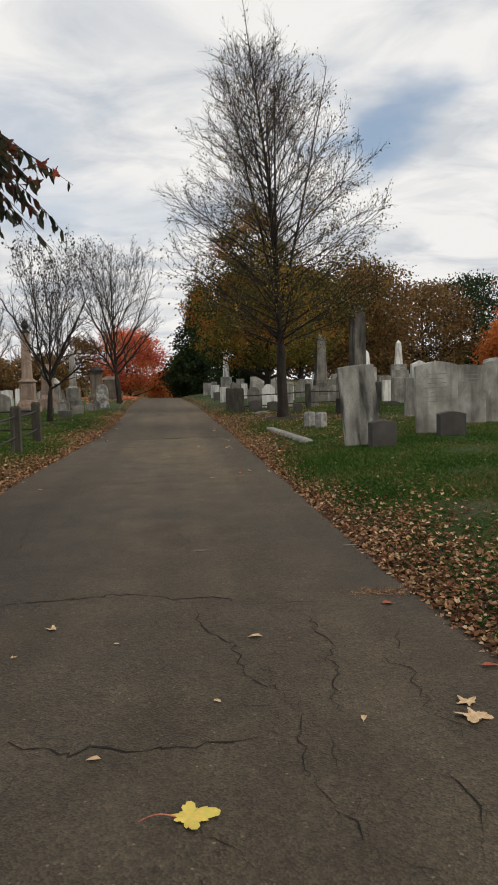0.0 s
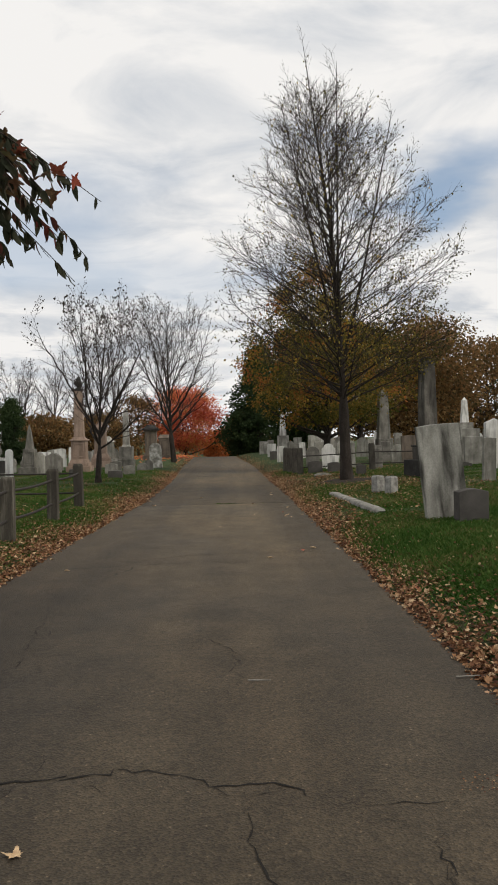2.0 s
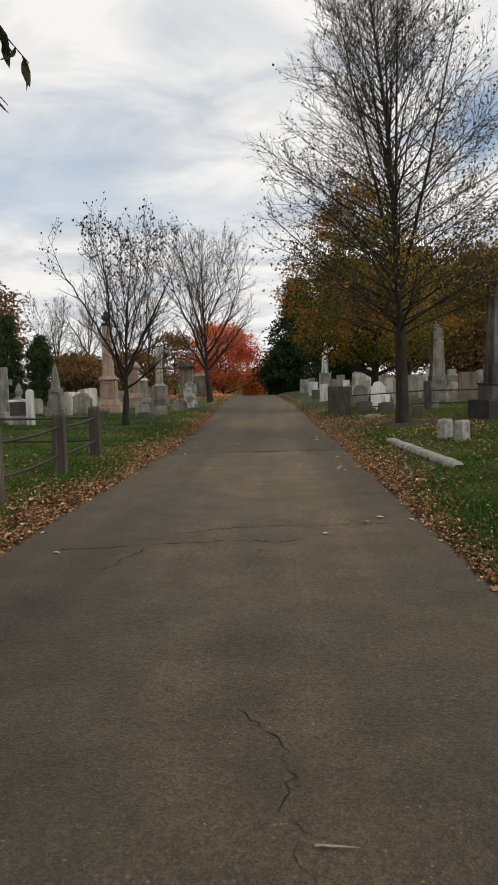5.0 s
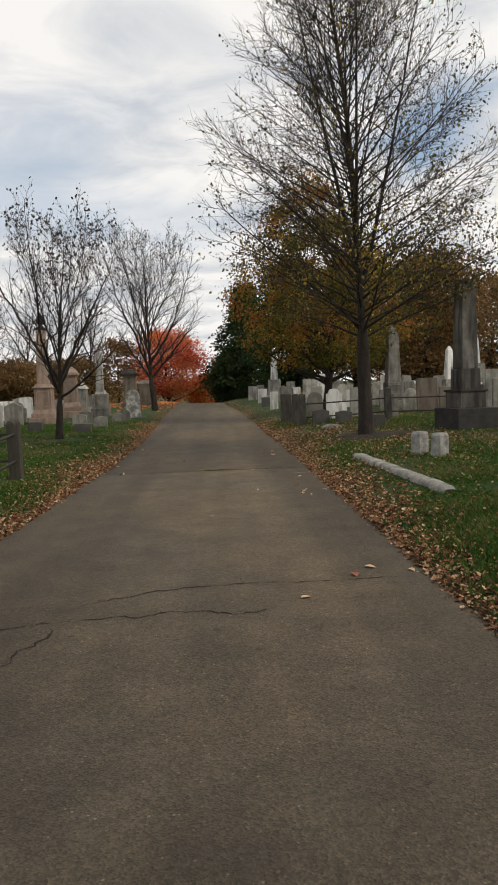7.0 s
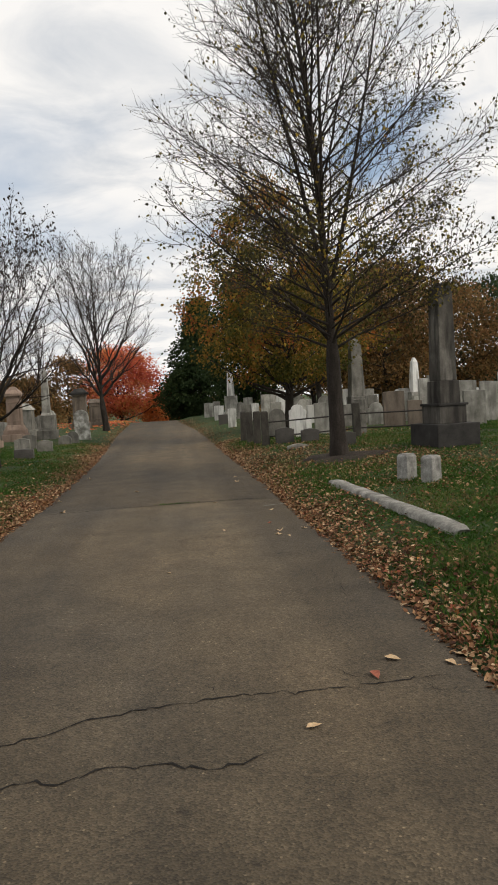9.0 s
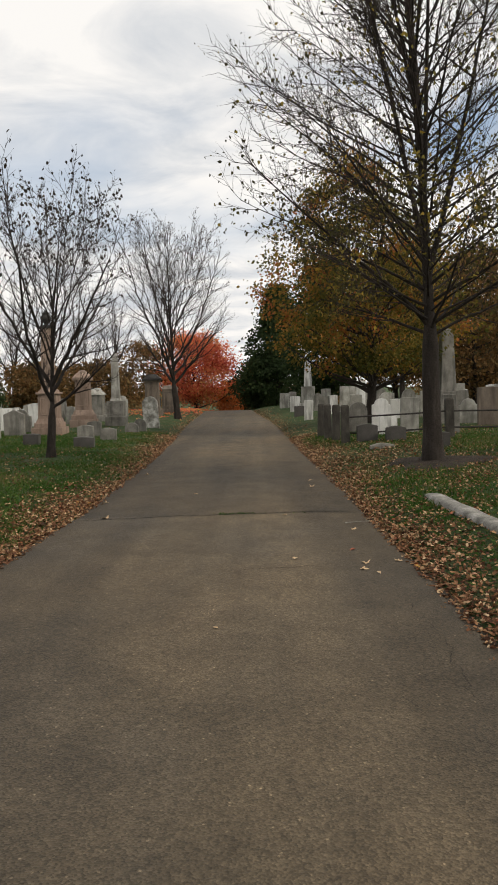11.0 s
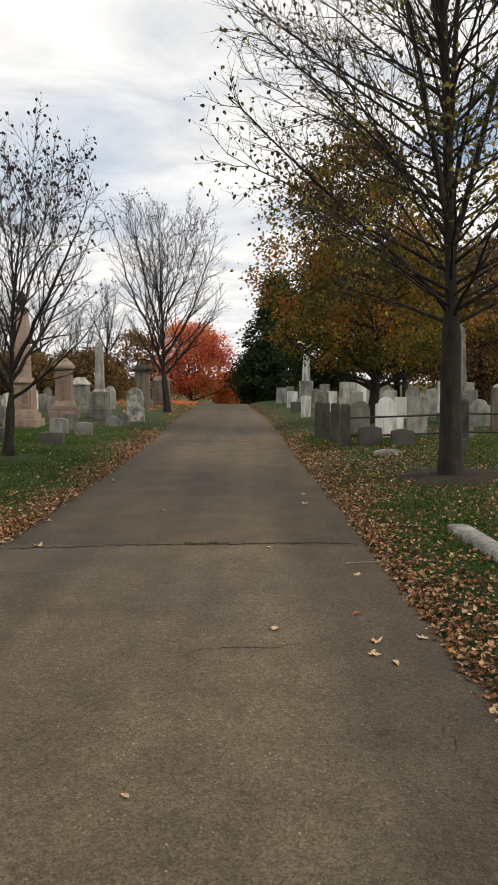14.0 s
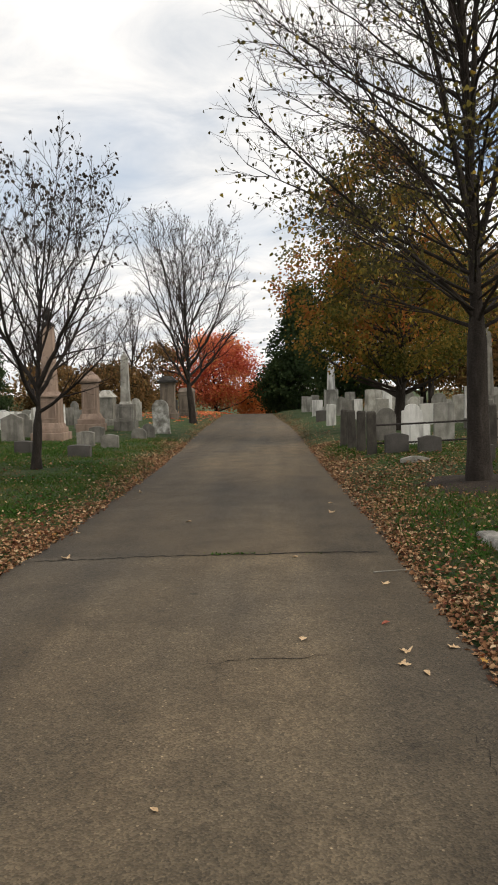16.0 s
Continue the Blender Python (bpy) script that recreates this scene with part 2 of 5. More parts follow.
M_BARK = surf("grey_brown_bark", [(0.3, (0.018, 0.014, 0.011)), (0.55, (0.034, 0.027, 0.022)), (0.75, (0.064, 0.053, 0.044))], 9, 0.95, 0.9, 40, 0.4, (1, 1, 0.25), depth=0.02)
M_TWIG = surf("dark_twigs", [(0.3, (0.028, 0.021, 0.018)), (0.7, (0.066, 0.05, 0.043))], 6, 0.95)
M_LINDEN = leafy("late_autumn_leaves", [(0.1, (0.034, 0.033, 0.018)), (0.42, (0.068, 0.06, 0.024)), (0.6, (0.115, 0.1, 0.03)), (0.72, (0.24, 0.19, 0.04)), (0.84, (0.46, 0.31, 0.05)), (0.97, (0.26, 0.1, 0.036))], 0.36, patch_scale=1.2)
M_DARKLEAF = leafy("withered_dark_leaves", [(0.0, (0.03, 0.026, 0.024)), (0.7, (0.06, 0.05, 0.04)), (1.0, (0.13, 0.09, 0.05))], 0.2)
M_MIXED = leafy("olive_orange_foliage", [(0.1, (0.045, 0.057, 0.017)), (0.34, (0.105, 0.105, 0.025)), (0.54, (0.21, 0.155, 0.033)), (0.7, (0.37, 0.19, 0.04)), (0.83, (0.4, 0.13, 0.04)), (0.96, (0.22, 0.08, 0.035))], 0.48, patch_scale=0.6, share=0.6)
M_RED = leafy("scarlet_foliage", [(0.05, (0.28, 0.05, 0.035)), (0.3, (0.56, 0.12, 0.07)), (0.5, (0.74, 0.2, 0.1)), (0.68, (0.74, 0.3, 0.11)), (0.9, (0.56, 0.36, 0.1))], 0.45, patch_scale=0.3, share=0.6)
M_GREEN = leafy("dark_green_foliage", [(0.0, (0.016, 0.028, 0.013)), (0.6, (0.04, 0.064, 0.024)), (1.0, (0.075, 0.095, 0.032))], 0.3)
M_BROWN = leafy("russet_foliage", [(0.1, (0.05, 0.052, 0.024)), (0.4, (0.14, 0.09, 0.04)), (0.65, (0.25, 0.135, 0.054)), (0.9, (0.3, 0.21, 0.085))], 0.48)
M_ORANGE = leafy("orange_foliage", [(0.0, (0.3, 0.09, 0.03)), (0.6, (0.62, 0.2, 0.06)), (1.0, (0.66, 0.34, 0.1))], 0.45)
M_SWITCH = leafy("hanging_purple_green_leaves", [(0.0, (0.025, 0.032, 0.02)), (0.6, (0.055, 0.055, 0.034)), (0.8, (0.13, 0.045, 0.035)), (0.95, (0.36, 0.07, 0.055))], 0.38, patch_scale=3)
M_MAPLERED = leafy("red_green_maple_leaves", [(0.0, (0.04, 0.05, 0.022)), (0.4, (0.12, 0.06, 0.034)), (0.7, (0.32, 0.07, 0.045)), (1.0, (0.46, 0.15, 0.085))], 0.48, patch_scale=3)
M_MARBLE = surf("weathered_white_marble", [(0.3, (0.16, 0.152, 0.13)), (0.5, (0.29, 0.278, 0.245)), (0.7, (0.46, 0.445, 0.4))], 2.6, 0.85, 0.4, 70, 0.2, (1, 1, 0.75), 0.5, 0.006, ((0.1, 0.095, 0.082), 0.6))
M_PALEMARBLE = surf("bright_white_marble", [(0.3, (0.55, 0.54, 0.5)), (0.7, (0.8, 0.79, 0.76))], 2.5, 0.8, 0.3, 70, 0.12, (1, 1, 0.6), 0.25, 0.006, ((0.2, 0.19, 0.17), 0.7))
M_LICHEN = surf("lichen_darkened_marble", [(0.36, (0.16, 0.15, 0.125)), (0.5, (0.34, 0.325, 0.285)), (0.64, (0.66, 0.64, 0.59))], 5.0, 0.85, 0.4, 60, 0.2, depth=0.008)
M_STREAKED = surf("rain_streaked_marble", [(0.3, (0.1, 0.097, 0.085)), (0.5, (0.22, 0.215, 0.19)), (0.7, (0.4, 0.39, 0.35))], 2.2, 0.88, 0.5, 60, 0.25, (1, 1, 0.4), 0.1, 0.008, ((0.035, 0.033, 0.028), 0.95))
M_GREYSTONE = surf("grey_granite", [(0.3, (0.12, 0.112, 0.096)), (0.7, (0.27, 0.255, 0.225))], 3, 0.8, 0.4, 120, 0.3, vary=0.4, streak=((0.06, 0.058, 0.05), 0.6))
M_DARKSTONE = surf("dark_granite", [(0.3, (0.046, 0.042, 0.038)), (0.7, (0.09, 0.083, 0.075))], 3, 0.75, 0.35, 120, 0.3, vary=0.3)
M_BLACKSTONE = surf("blackened_stone", [(0.3, (0.018, 0.017, 0.016)), (0.6, (0.045, 0.042, 0.039)), (0.8, (0.1, 0.093, 0.086))], 2.5, 0.9, 0.5, 60, 0.3)
M_SANDSTONE = surf("brown_sandstone", [(0.3, (0.22, 0.155, 0.12)), (0.7, (0.37, 0.275, 0.215))], 2.5, 0.9, 0.4, 60, 0.2, (1, 1, 0.5), 0.25, 0.01, ((0.12, 0.09, 0.07), 0.5))
M_STAINED = surf("stained_obelisk_stone", [(0.35, (0.045, 0.04, 0.035)), (0.55, (0.1, 0.092, 0.08)), (0.7, (0.24, 0.222, 0.198))], 1.6, 0.9, 0.5, 50, 0.2, (1, 1, 0.5), 0.1, 0.008, ((0.022, 0.02, 0.018), 0.9))
M_POST = surf("weathered_timber_post", [(0.3, (0.035, 0.03, 0.024)), (0.54, (0.065, 0.058, 0.046)), (0.76, (0.2, 0.186, 0.152))], 10, 0.92, 0.6, 70, 0.3, (1, 1, 0.12), 0.15)
M_MARKER = surf("lichened_grey_marker", [(0.3, (0.12, 0.117, 0.107)), (0.7, (0.36, 0.35, 0.325))], 9, 0.9, 0.6, 60, 0.35, depth=0.01)
M_SOIL = surf("bare_soil", [(0.3, (0.02, 0.015, 0.011)), (0.7, (0.05, 0.036, 0.025))], 5, 0.95, 0.9, 50, 0.5, depth=0.02)
M_BROWNSTONE = surf("dark_brownstone", [(0.3, (0.11, 0.088, 0.07)), (0.7, (0.21, 0.17, 0.135))], 2.5, 0.9, 0.4, 60, 0.2, (1, 1, 0.5), 0.2, 0.01, ((0.06, 0.05, 0.04), 0.6))
M_FENCESTONE = surf("rough_brown_grey_post", [(0.3, (0.028, 0.025, 0.021)), (0.7, (0.08, 0.072, 0.06))], 7, 0.92, 0.7, 60, 0.3, (1, 1, 0.4), 0.3)
M_LETTER = surf("worn_lettering", [(0.3, (0.17, 0.16, 0.14)), (0.7, (0.3, 0.285, 0.25))], 9, 0.9)
M_IRON = surf("dark_iron_rail", [(0.3, (0.02, 0.018, 0.017)), (0.7, (0.05, 0.042, 0.036))], 12, 0.7)
M_CURB = surf("pale_lichened_granite", [(0.3, (0.1, 0.095, 0.082)), (0.5, (0.23, 0.22, 0.195)), (0.7, (0.4, 0.38, 0.345))], 5, 0.9, 0.7, 45, 0.4, depth=0.015)


# mesh helpers
def mesh_of(name, verts, faces, mat, smooth=False):
    me = bpy.data.meshes.new(name)
    verts = np.asarray(verts, dtype=np.float32)
    faces = np.asarray(faces, dtype=np.int32)
    k = faces.shape[1]
    me.vertices.add(len(verts))
    me.vertices.foreach_set("co", verts.ravel())
    me.loops.add(faces.size)
    me.loops.foreach_set("vertex_index", faces.ravel())
    me.polygons.add(len(faces))
    me.polygons.foreach_set("loop_start", np.arange(0, faces.size, k, dtype=np.int32))
    me.polygons.foreach_set("loop_total", np.full(len(faces), k, dtype=np.int32))
    if smooth:
        me.polygons.foreach_set("use_smooth", np.ones(len(faces), dtype=bool))
    me.update(calc_edges=True)
    me.validate()
    me.materials.append(mat)
    return me


def bm_mesh(name, bm, mat):
    me = bpy.data.meshes.new(name)
    bmesh.ops.recalc_face_normals(bm, faces=bm.faces)
    bm.to_mesh(me)
    bm.free()
    me.materials.append(mat)
    return me


def part(name, data, parent, label="", m=None):
    ob = new(name, data)
    ob.parent = parent
    if m is not None:
        ob.matrix_basis = m
    return tagged(ob, label)


def thing(name, label, category, m, group="", kind="", data=None):
    ob = new(name, data)
    ob.matrix_basis = m
    return tagged(ob, label, category, group, kind)


def block(w, d, h, z=0.0, bevel=0.012, top=1.0):
    """A dressed block standing at z; top: how much narrower its upper face is."""
    bm = bmesh.new()
    bmesh.ops.create_cube(bm, size=1)
    for v in bm.verts:
        s = top if v.co.z > 0 else 1.0
        v.co = Vector((v.co.x * w * s, v.co.y * d * s, (v.co.z + 0.5) * h + z))
    if bevel:
        bmesh.ops.bevel(bm, geom=bm.edges[:], offset=bevel, segments=2, profile=0.6, affect="EDGES")
    return bm


def outline(w, h, top):
    """The front outline of a headstone, from its lower left round to its lower right."""
    a = w / 2
    if top == "arch":
        r = min(a, h * 0.45)
        return [(-a, 0)] + [(-a * math.cos(t), h - r + r * math.sin(t)) for t in np.linspace(0, math.pi, 13)] + [(a, 0)]
    if top == "low":
        r = w * 0.1
        return [(-a, 0)] + [(-a + w * k / 8, h - r + r * math.sin(math.pi * k / 8)) for k in range(9)] + [(a, 0)]
    if top == "shoulder":
        s = a * 0.72
        return [(-a, 0), (-a, h - s * 0.95), (-s, h - s * 0.8)] + [(-s * math.cos(t), h - s * 0.75 + s * 0.75 * math.sin(t)) for t in np.linspace(0.15, math.pi - 0.15, 9)] + [(s, h - s * 0.8), (a, h - s * 0.95), (a, 0)]
    if top == "gable":
        return [(-a, 0), (-a, h - w * 0.22), (0, h), (a, h - w * 0.22), (a, 0)]
    return [(-a, 0), (-a, h - 0.012), (-a * 0.3, h), (a * 0.35, h - 0.006), (a, h - 0.02), (a, 0)]


def slab(w, h, d, top="flat", bevel=0.012, z=0.0):
    bm = bmesh.new()
    front = [bm.verts.new((x, -d / 2, y + z)) for x, y in outline(w, h, top)]
    f = bm.faces.new(front)
    ext = bmesh.ops.extrude_face_region(bm, geom=[f])
    for v in ext["geom"]:
        if isinstance(v, bmesh.types.BMVert):
            v.co.y += d
    edges = [e for e in bm.edges if len(e.link_faces) == 2 and e.calc_face_angle(0) > 0.9]
    bmesh.ops.bevel(bm, geom=edges, offset=min(bevel, d * 0.2), segments=2, profile=0.6, affect="EDGES")
    return bm


def tubes(lines, sides):
    """Tapered tubes along polylines: (points, radii)."""
    verts, faces, base = [], [], 0
    ring = np.linspace(0, 2 * math.pi, sides, endpoint=False)
    cs, sn = np.cos(ring), np.sin(ring)
    idx = np.arange(sides)
    for pts, rad in lines:
        pts, rad = np.asarray(pts, float), np.asarray(rad, float)
        t = np.gradient(pts, axis=0)
        t /= np.linalg.norm(t, axis=1)[:, None] + 1e-9
        ref = np.where(np.abs(t[:, 2:3]) > 0.9, np.array([[1.0, 0, 0]]), np.array([[0, 0, 1.0]]))
        u = np.cross(t, ref)
        u /= np.linalg.norm(u, axis=1)[:, None] + 1e-9
        v = np.cross(t, u)
        p = pts[:, None, :] + rad[:, None, None] * (u[:, None, :] * cs[None, :, None] + v[:, None, :] * sn[None, :, None])
        verts.append(p.reshape(-1, 3))
        for k in range(len(pts) - 1):
            a = base + k * sides
            faces.append(np.stack([a + idx, a + (idx + 1) % sides, a + sides + (idx + 1) % sides, a + sides + idx], 1))
        base += len(pts) * sides
    return np.concatenate(verts), np.concatenate(faces)


OVATE = (np.array([(0, 0, 0), (-0.36, 0.3, 0.08), (0, 0.42, -0.03), (0.36, 0.3, 0.08), (-0.26, 0.66, 0.06), (0.26, 0.66, 0.06), (0, 1.0, -0.06)]), np.array([(0, 2, 1), (0, 3, 2), (1, 2, 4), (2, 3, 5), (4, 2, 6), (2, 5, 6)]))
LANCE = (np.array([(0, 0, 0), (-0.13, 0.2, 0.03), (0.13, 0.2, 0.03), (-0.17, 0.48, 0.02), (0, 0.48, -0.03), (0.17, 0.48, 0.02), (-0.11, 0.76, -0.05), (0.11, 0.76, -0.05), (0, 1.0, -0.14)]), np.array([(0, 4, 1), (0, 2, 4), (1, 4, 3), (2, 5, 4), (3, 4, 6), (4, 5, 7), (6, 4, 8), (4, 7, 8)]))
DIAMOND = (np.array([(0, 0, 0), (-0.34, 0.45, 0.07), (0.34, 0.5, 0.07), (0, 1, -0.05)]), np.array([(0, 2, 1), (1, 2, 3)]))


def maple_leaf(curl=0.12):
    """Five pointed lobes round a middle."""
    reach = [0.34, 0.46, 0.40, 0.62, 0.46, 0.72, 0.46, 0.62, 0.40, 0.46, 0.34]
    turn = np.radians([-75, -38, -15, 22, 52, 90, 128, 158, 195, 218, 255])
    pts = [(0.0, 0.36, 0.0)]
    for r, t in zip(reach, turn):
        pts.append((r * math.cos(t), 0.36 + r * math.sin(t), curl * (r - 0.3) * 2.0 + 0.03 * math.sin(5 * t)))
    f = [(0, k, k + 1) for k in range(1, 11)]
    return np.array(pts), np.array(f)


MAPLE = maple_leaf(0.3)


def scatter_leaves(rng, places, size, shape, way=None, flat=0.0, spread=0.35):
    """Leaves at the places. way: where their tips point (unit vectors); flat: 1 lies on the ground, 0 any way."""
    tv, tf = shape
    k = len(places)
    places = np.asarray(places, float)
    if way is None:
        y = rng.normal(size=(k, 3))
        y[:, 2] *= 1 - 0.85 * flat
    else:
        y = np.asarray(way, float) + rng.normal(size=(k, 3)) * spread
    y /= np.linalg.norm(y, axis=1)[:, None]
    up = rng.normal(size=(k, 3)) * (1.0 - 0.72 * flat) + np.array([0, 0, 1.0]) * flat
    x = np.cross(y, up)
    x /= np.linalg.norm(x, axis=1)[:, None] + 1e-9
    z = np.cross(x, y)
    s = size * rng.uniform(0.65, 1.3, k)
    bend = rng.uniform(0.3, 2.6, k)
    v = places[:, None, :] + s[:, None, None] * (tv[None, :, 0:1] * x[:, None, :] + tv[None, :, 1:2] * y[:, None, :] + (tv[None, :, 2:3] * bend[:, None, None]) * z[:, None, :])
    f = tf[None] + (np.arange(k) * len(tv))[:, None, None]
    return v.reshape(-1, 3), f.reshape(-1, tf.shape[1])


# the lie of the land: the lane is level, banks rise beside it, all falls away past the crest
LANE_Y = [-60, 0, 6, 12, 20, 26, 32, 42, 62, 72, 90, 140]
LANE_R = [1.9, 1.85, 1.55, 1.45, 1.32, 1.15, 1.0, 0.75, -0.35, 0.2, 6.0, 40.0]
LANE_L = [-2.5, -2.5, -2.5, -2.45, -2.25, -2.35, -2.6, -3.1, -3.75, -3.6, 1.5, 35.0]


def lane_edges(y):
    return np.interp(y, LANE_Y, LANE_L), np.interp(y, LANE_Y, LANE_R)


def fall(y):
    y = np.asarray(y, float)
    return -0.0025 * np.clip(y - 60, 0, 25) ** 2 - np.clip(y - 85, 0, 100) * 0.02


def ground_z(x, y):
    x, y = np.asarray(x, float), np.asarray(y, float)
    l, r = lane_edges(y)
    z = np.where(x > r, 0.32 * (1 - np.exp(-np.maximum(x - r, 0) / 1.0)), 0.0)
    z = np.where(x < l, 0.17 * (1 - np.exp(-np.maximum(l - x, 0) / 0.6)), z)
    inside = np.clip(np.minimum(x - l, r - x) / 0.12, 0, 1)
    return z - 0.06 * inside + fall(y)


def gz(x, y):
    return float(ground_z(x, y))


def at(x, y, rz=0, rx=0, ry=0, sink=0.03):
    return pose(x, y, gz(x, y) - sink, rx, ry, rz)


# ground, lane
def grid_mesh(name, xs, ys, zf, mat):
    X, Y = np.meshgrid(xs, ys)
    v = np.stack([X.ravel(), Y.ravel(), zf(X, Y).ravel()], 1)
    nx, ny = len(xs), len(ys)
    a = (np.arange(ny - 1)[:, None] * nx + np.arange(nx - 1)[None]).ravel()
    return mesh_of(name, v, np.stack([a, a + 1, a + nx + 1, a + nx], 1), mat, True)


def rough_ground(X, Y):
    l, r = lane_edges(Y)
    out = np.clip(np.maximum(X - r, l - X) / 1.0, 0, 1)
    return ground_z(X, Y) + out * 0.018 * (np.sin(X * 2.3 + 0.7 * Y) * np.sin(Y * 1.9 - X) + 0.6 * np.sin(5.1 * X) * np.sin(4.3 * Y + X))


gx = np.concatenate([[-1500, -600, -250, -120, -70], np.arange(-45, -9, 1.5), np.arange(-9, -4.4, 0.35), np.arange(-4.4, 4.4, 0.11), np.arange(4.4, 12, 0.35), np.arange(12, 46, 1.5), [70, 120, 250, 600, 1500]])
gy = np.concatenate([[-1500, -500, -150, -60, -30, -15, -6, -2], np.arange(0, 34, 0.3), np.arange(34, 100, 1.0), np.arange(100, 200, 8), [260, 400, 800, 2500]])
thing("ground", "grassy cemetery ground with bare soil and leaves", "ground", pose(0, 0, 0), kind="structure", data=grid_mesh("ground", gx, gy, rough_ground, M_TURF))


def lane_mesh():
    ys = np.concatenate([[-60, -30, -12, -4], np.arange(0, 70, 0.25), np.arange(70, 100, 1.0)])
    us = np.concatenate([[-1.03], np.linspace(-1, 1, 31), [1.03]])
    v = []
    for y in ys:
        l, r = lane_edges(y)
        l += 0.05 * math.sin(2.1 * y) * math.sin(0.77 * y) + 0.035 * noise.noise((0.0, y * 2.4, 3.1))
        r += 0.05 * math.sin(1.7 * y + 1) * math.sin(0.9 * y) + 0.04 * noise.noise((5.0, y * 2.4, 1.7))
        for u in us:
            x = (l + r) / 2 + u * (r - l) / 2
            z = 0.012 * (1 - min(1, u * u)) + 0.006 * noise.noise((x * 0.9, y * 0.7, 0.0)) + float(fall(y))
            v.append((x, y, z - (0.08 if abs(u) > 1.01 else 0.0)))
    nx, ny = len(us), len(ys)
    a = (np.arange(ny - 1)[:, None] * nx + np.arange(nx - 1)[None]).ravel()
    return mesh_of("road", v, np.stack([a, a + 1, a + nx + 1, a + nx], 1), M_ROAD, True)


road = thing("road", "worn grey-brown asphalt lane with cracks and scattered leaves", "road", pose(0, 0, 0), kind="structure", data=lane_mesh())


def lane_z(x, y):
    l, r = lane_edges(y)
    u = (x - (l + r) / 2) / ((r - l) / 2)
    return 0.012 * (1 - min(1, u * u)) + 0.006 * noise.noise((x * 0.9, y * 0.7, 0.0)) + float(fall(y))


def crack(way, width, seed, hairs=4):
    """A crooked crack through a few turning places, filled with dark dirt."""
    rng = np.random.default_rng(seed)
    way = np.array(way, float)
    pts = []
    for a, b in zip(way[:-1], way[1:]):
        k = max(2, int(np.linalg.norm(b - a) / 0.045))
        for i in range(k):
            pts.append(a + (b - a) * i / k + rng.normal(size=2) * 0.017)
    pts.append(way[-1])
    pts = np.array(pts)
    t = np.gradient(pts, axis=0)
    nrm = np.stack([-t[:, 1], t[:, 0]], 1)
    nrm /= np.linalg.norm(nrm, axis=1)[:, None] + 1e-9
    w = width * 0.64 * rng.uniform(0.15, 1.5, len(pts)) * np.clip(np.minimum(np.arange(len(pts)), np.arange(len(pts))[::-1]) / 4.0, 0.12, 1)
    v = []
    for p, q, h in zip(pts, nrm, w):
        for s in (-1, 1):
            x, y = p + q * s * h / 2
            v.append((x, y, lane_z(x, y) + 0.003))
    a = np.arange(len(pts) - 1) * 2
    part("crack", mesh_of("crack", v, np.stack([a, a + 1, a + 3, a + 2], 1), M_CRACK), road, "dark crooked crack in asphalt")
    # hairlines that leave it
    for k in range(hairs):
        i = int(rng.integers(2, len(pts) - 2))
        p, turn, reach = pts[i], rng.uniform(0, 2 * math.pi), rng.uniform(0.08, 0.42)
        q = p + np.array([math.cos(turn), math.sin(turn)]) * reach
        crack([p, (p + q) / 2 + rng.normal(size=2) * 0.05, q], width * 0.35, seed * 50 + k, 0)


crack([(-1.25, 5.48), (-0.95, 5.52), (-0.68, 5.56), (-0.41, 5.61), (-0.3, 5.6), (-0.14, 5.52), (-0.08, 5.45), (0.03, 5.46), (0.25, 5.46), (0.38, 5.3)], 0.02, 1, 7)
crack([(0.38, 5.3), (0.52, 5.25), (0.7, 5.28), (0.95, 5.26)], 0.009, 2, 4)
crack([(-0.09, 5.47), (-0.05, 5.41), (0.05, 5.36), (0.1, 5.3)], 0.01, 28, 3)
crack([(0.1, 5.36), (0.1, 4.93), (0.17, 4.73), (0.26, 4.63), (0.32, 4.46), (0.28, 4.31), (0.32, 4.13), (0.46, 3.99), (0.52, 3.86), (0.57, 3.78)], 0.011, 3, 9)
crack([(0.78, 5.08), (0.77, 4.73), (0.81, 4.59), (0.75, 4.35), (0.76, 4.17), (0.67, 3.87), (0.69, 3.73), (0.74, 3.62)], 0.011, 4, 9)
crack([(-0.95, 3.64), (-0.71, 3.62), (-0.52, 3.58), (-0.46, 3.52), (-0.4, 3.49), (-0.33, 3.56), (-0.19, 3.52), (-0.04, 3.5), (0.11, 3.54), (0.27, 3.55), (0.41, 3.56)], 0.014, 5, 8)
crack([(0.52, 3.83), (0.48, 3.58), (0.46, 3.36), (0.48, 3.19)], 0.009, 6, 7)
crack([(0.32, 4.44), (0.48, 4.4), (0.62, 4.36), (0.75, 4.35)], 0.006, 7, 5)
crack([(0.58, 3.74), (0.58, 3.43), (0.58, 3.21)], 0.008, 8, 7)
crack([(0.53, 3.06), (0.55, 2.97), (0.57, 2.88), (0.56, 2.8)], 0.012, 9, 7)
crack([(0.1, 2.95), (0.14, 2.9), (0.2, 2.79)], 0.012, 10, 6)
crack([(-0.23, 7.8), (-0.1, 7.54), (0.02, 7.4), (0.04, 7.17), (-0.01, 6.96), (0.04, 6.89), (0.12, 6.82)], 0.011, 11, 9)
crack([(-2.15, 10.79), (-1.7, 10.84), (-1.19, 10.93), (-0.93, 10.96), (-0.65, 10.96), (-0.53, 11.04), (-0.23, 11.02), (-0.03, 10.96), (0.25, 11.07)], 0.021, 12, 4)
crack([(-1.15, 11.25), (-0.7, 11.49), (-0.37, 11.6), (-0.02, 11.65), (0.29, 11.68), (0.64, 11.67), (1.23, 11.73)], 0.02, 13, 4)
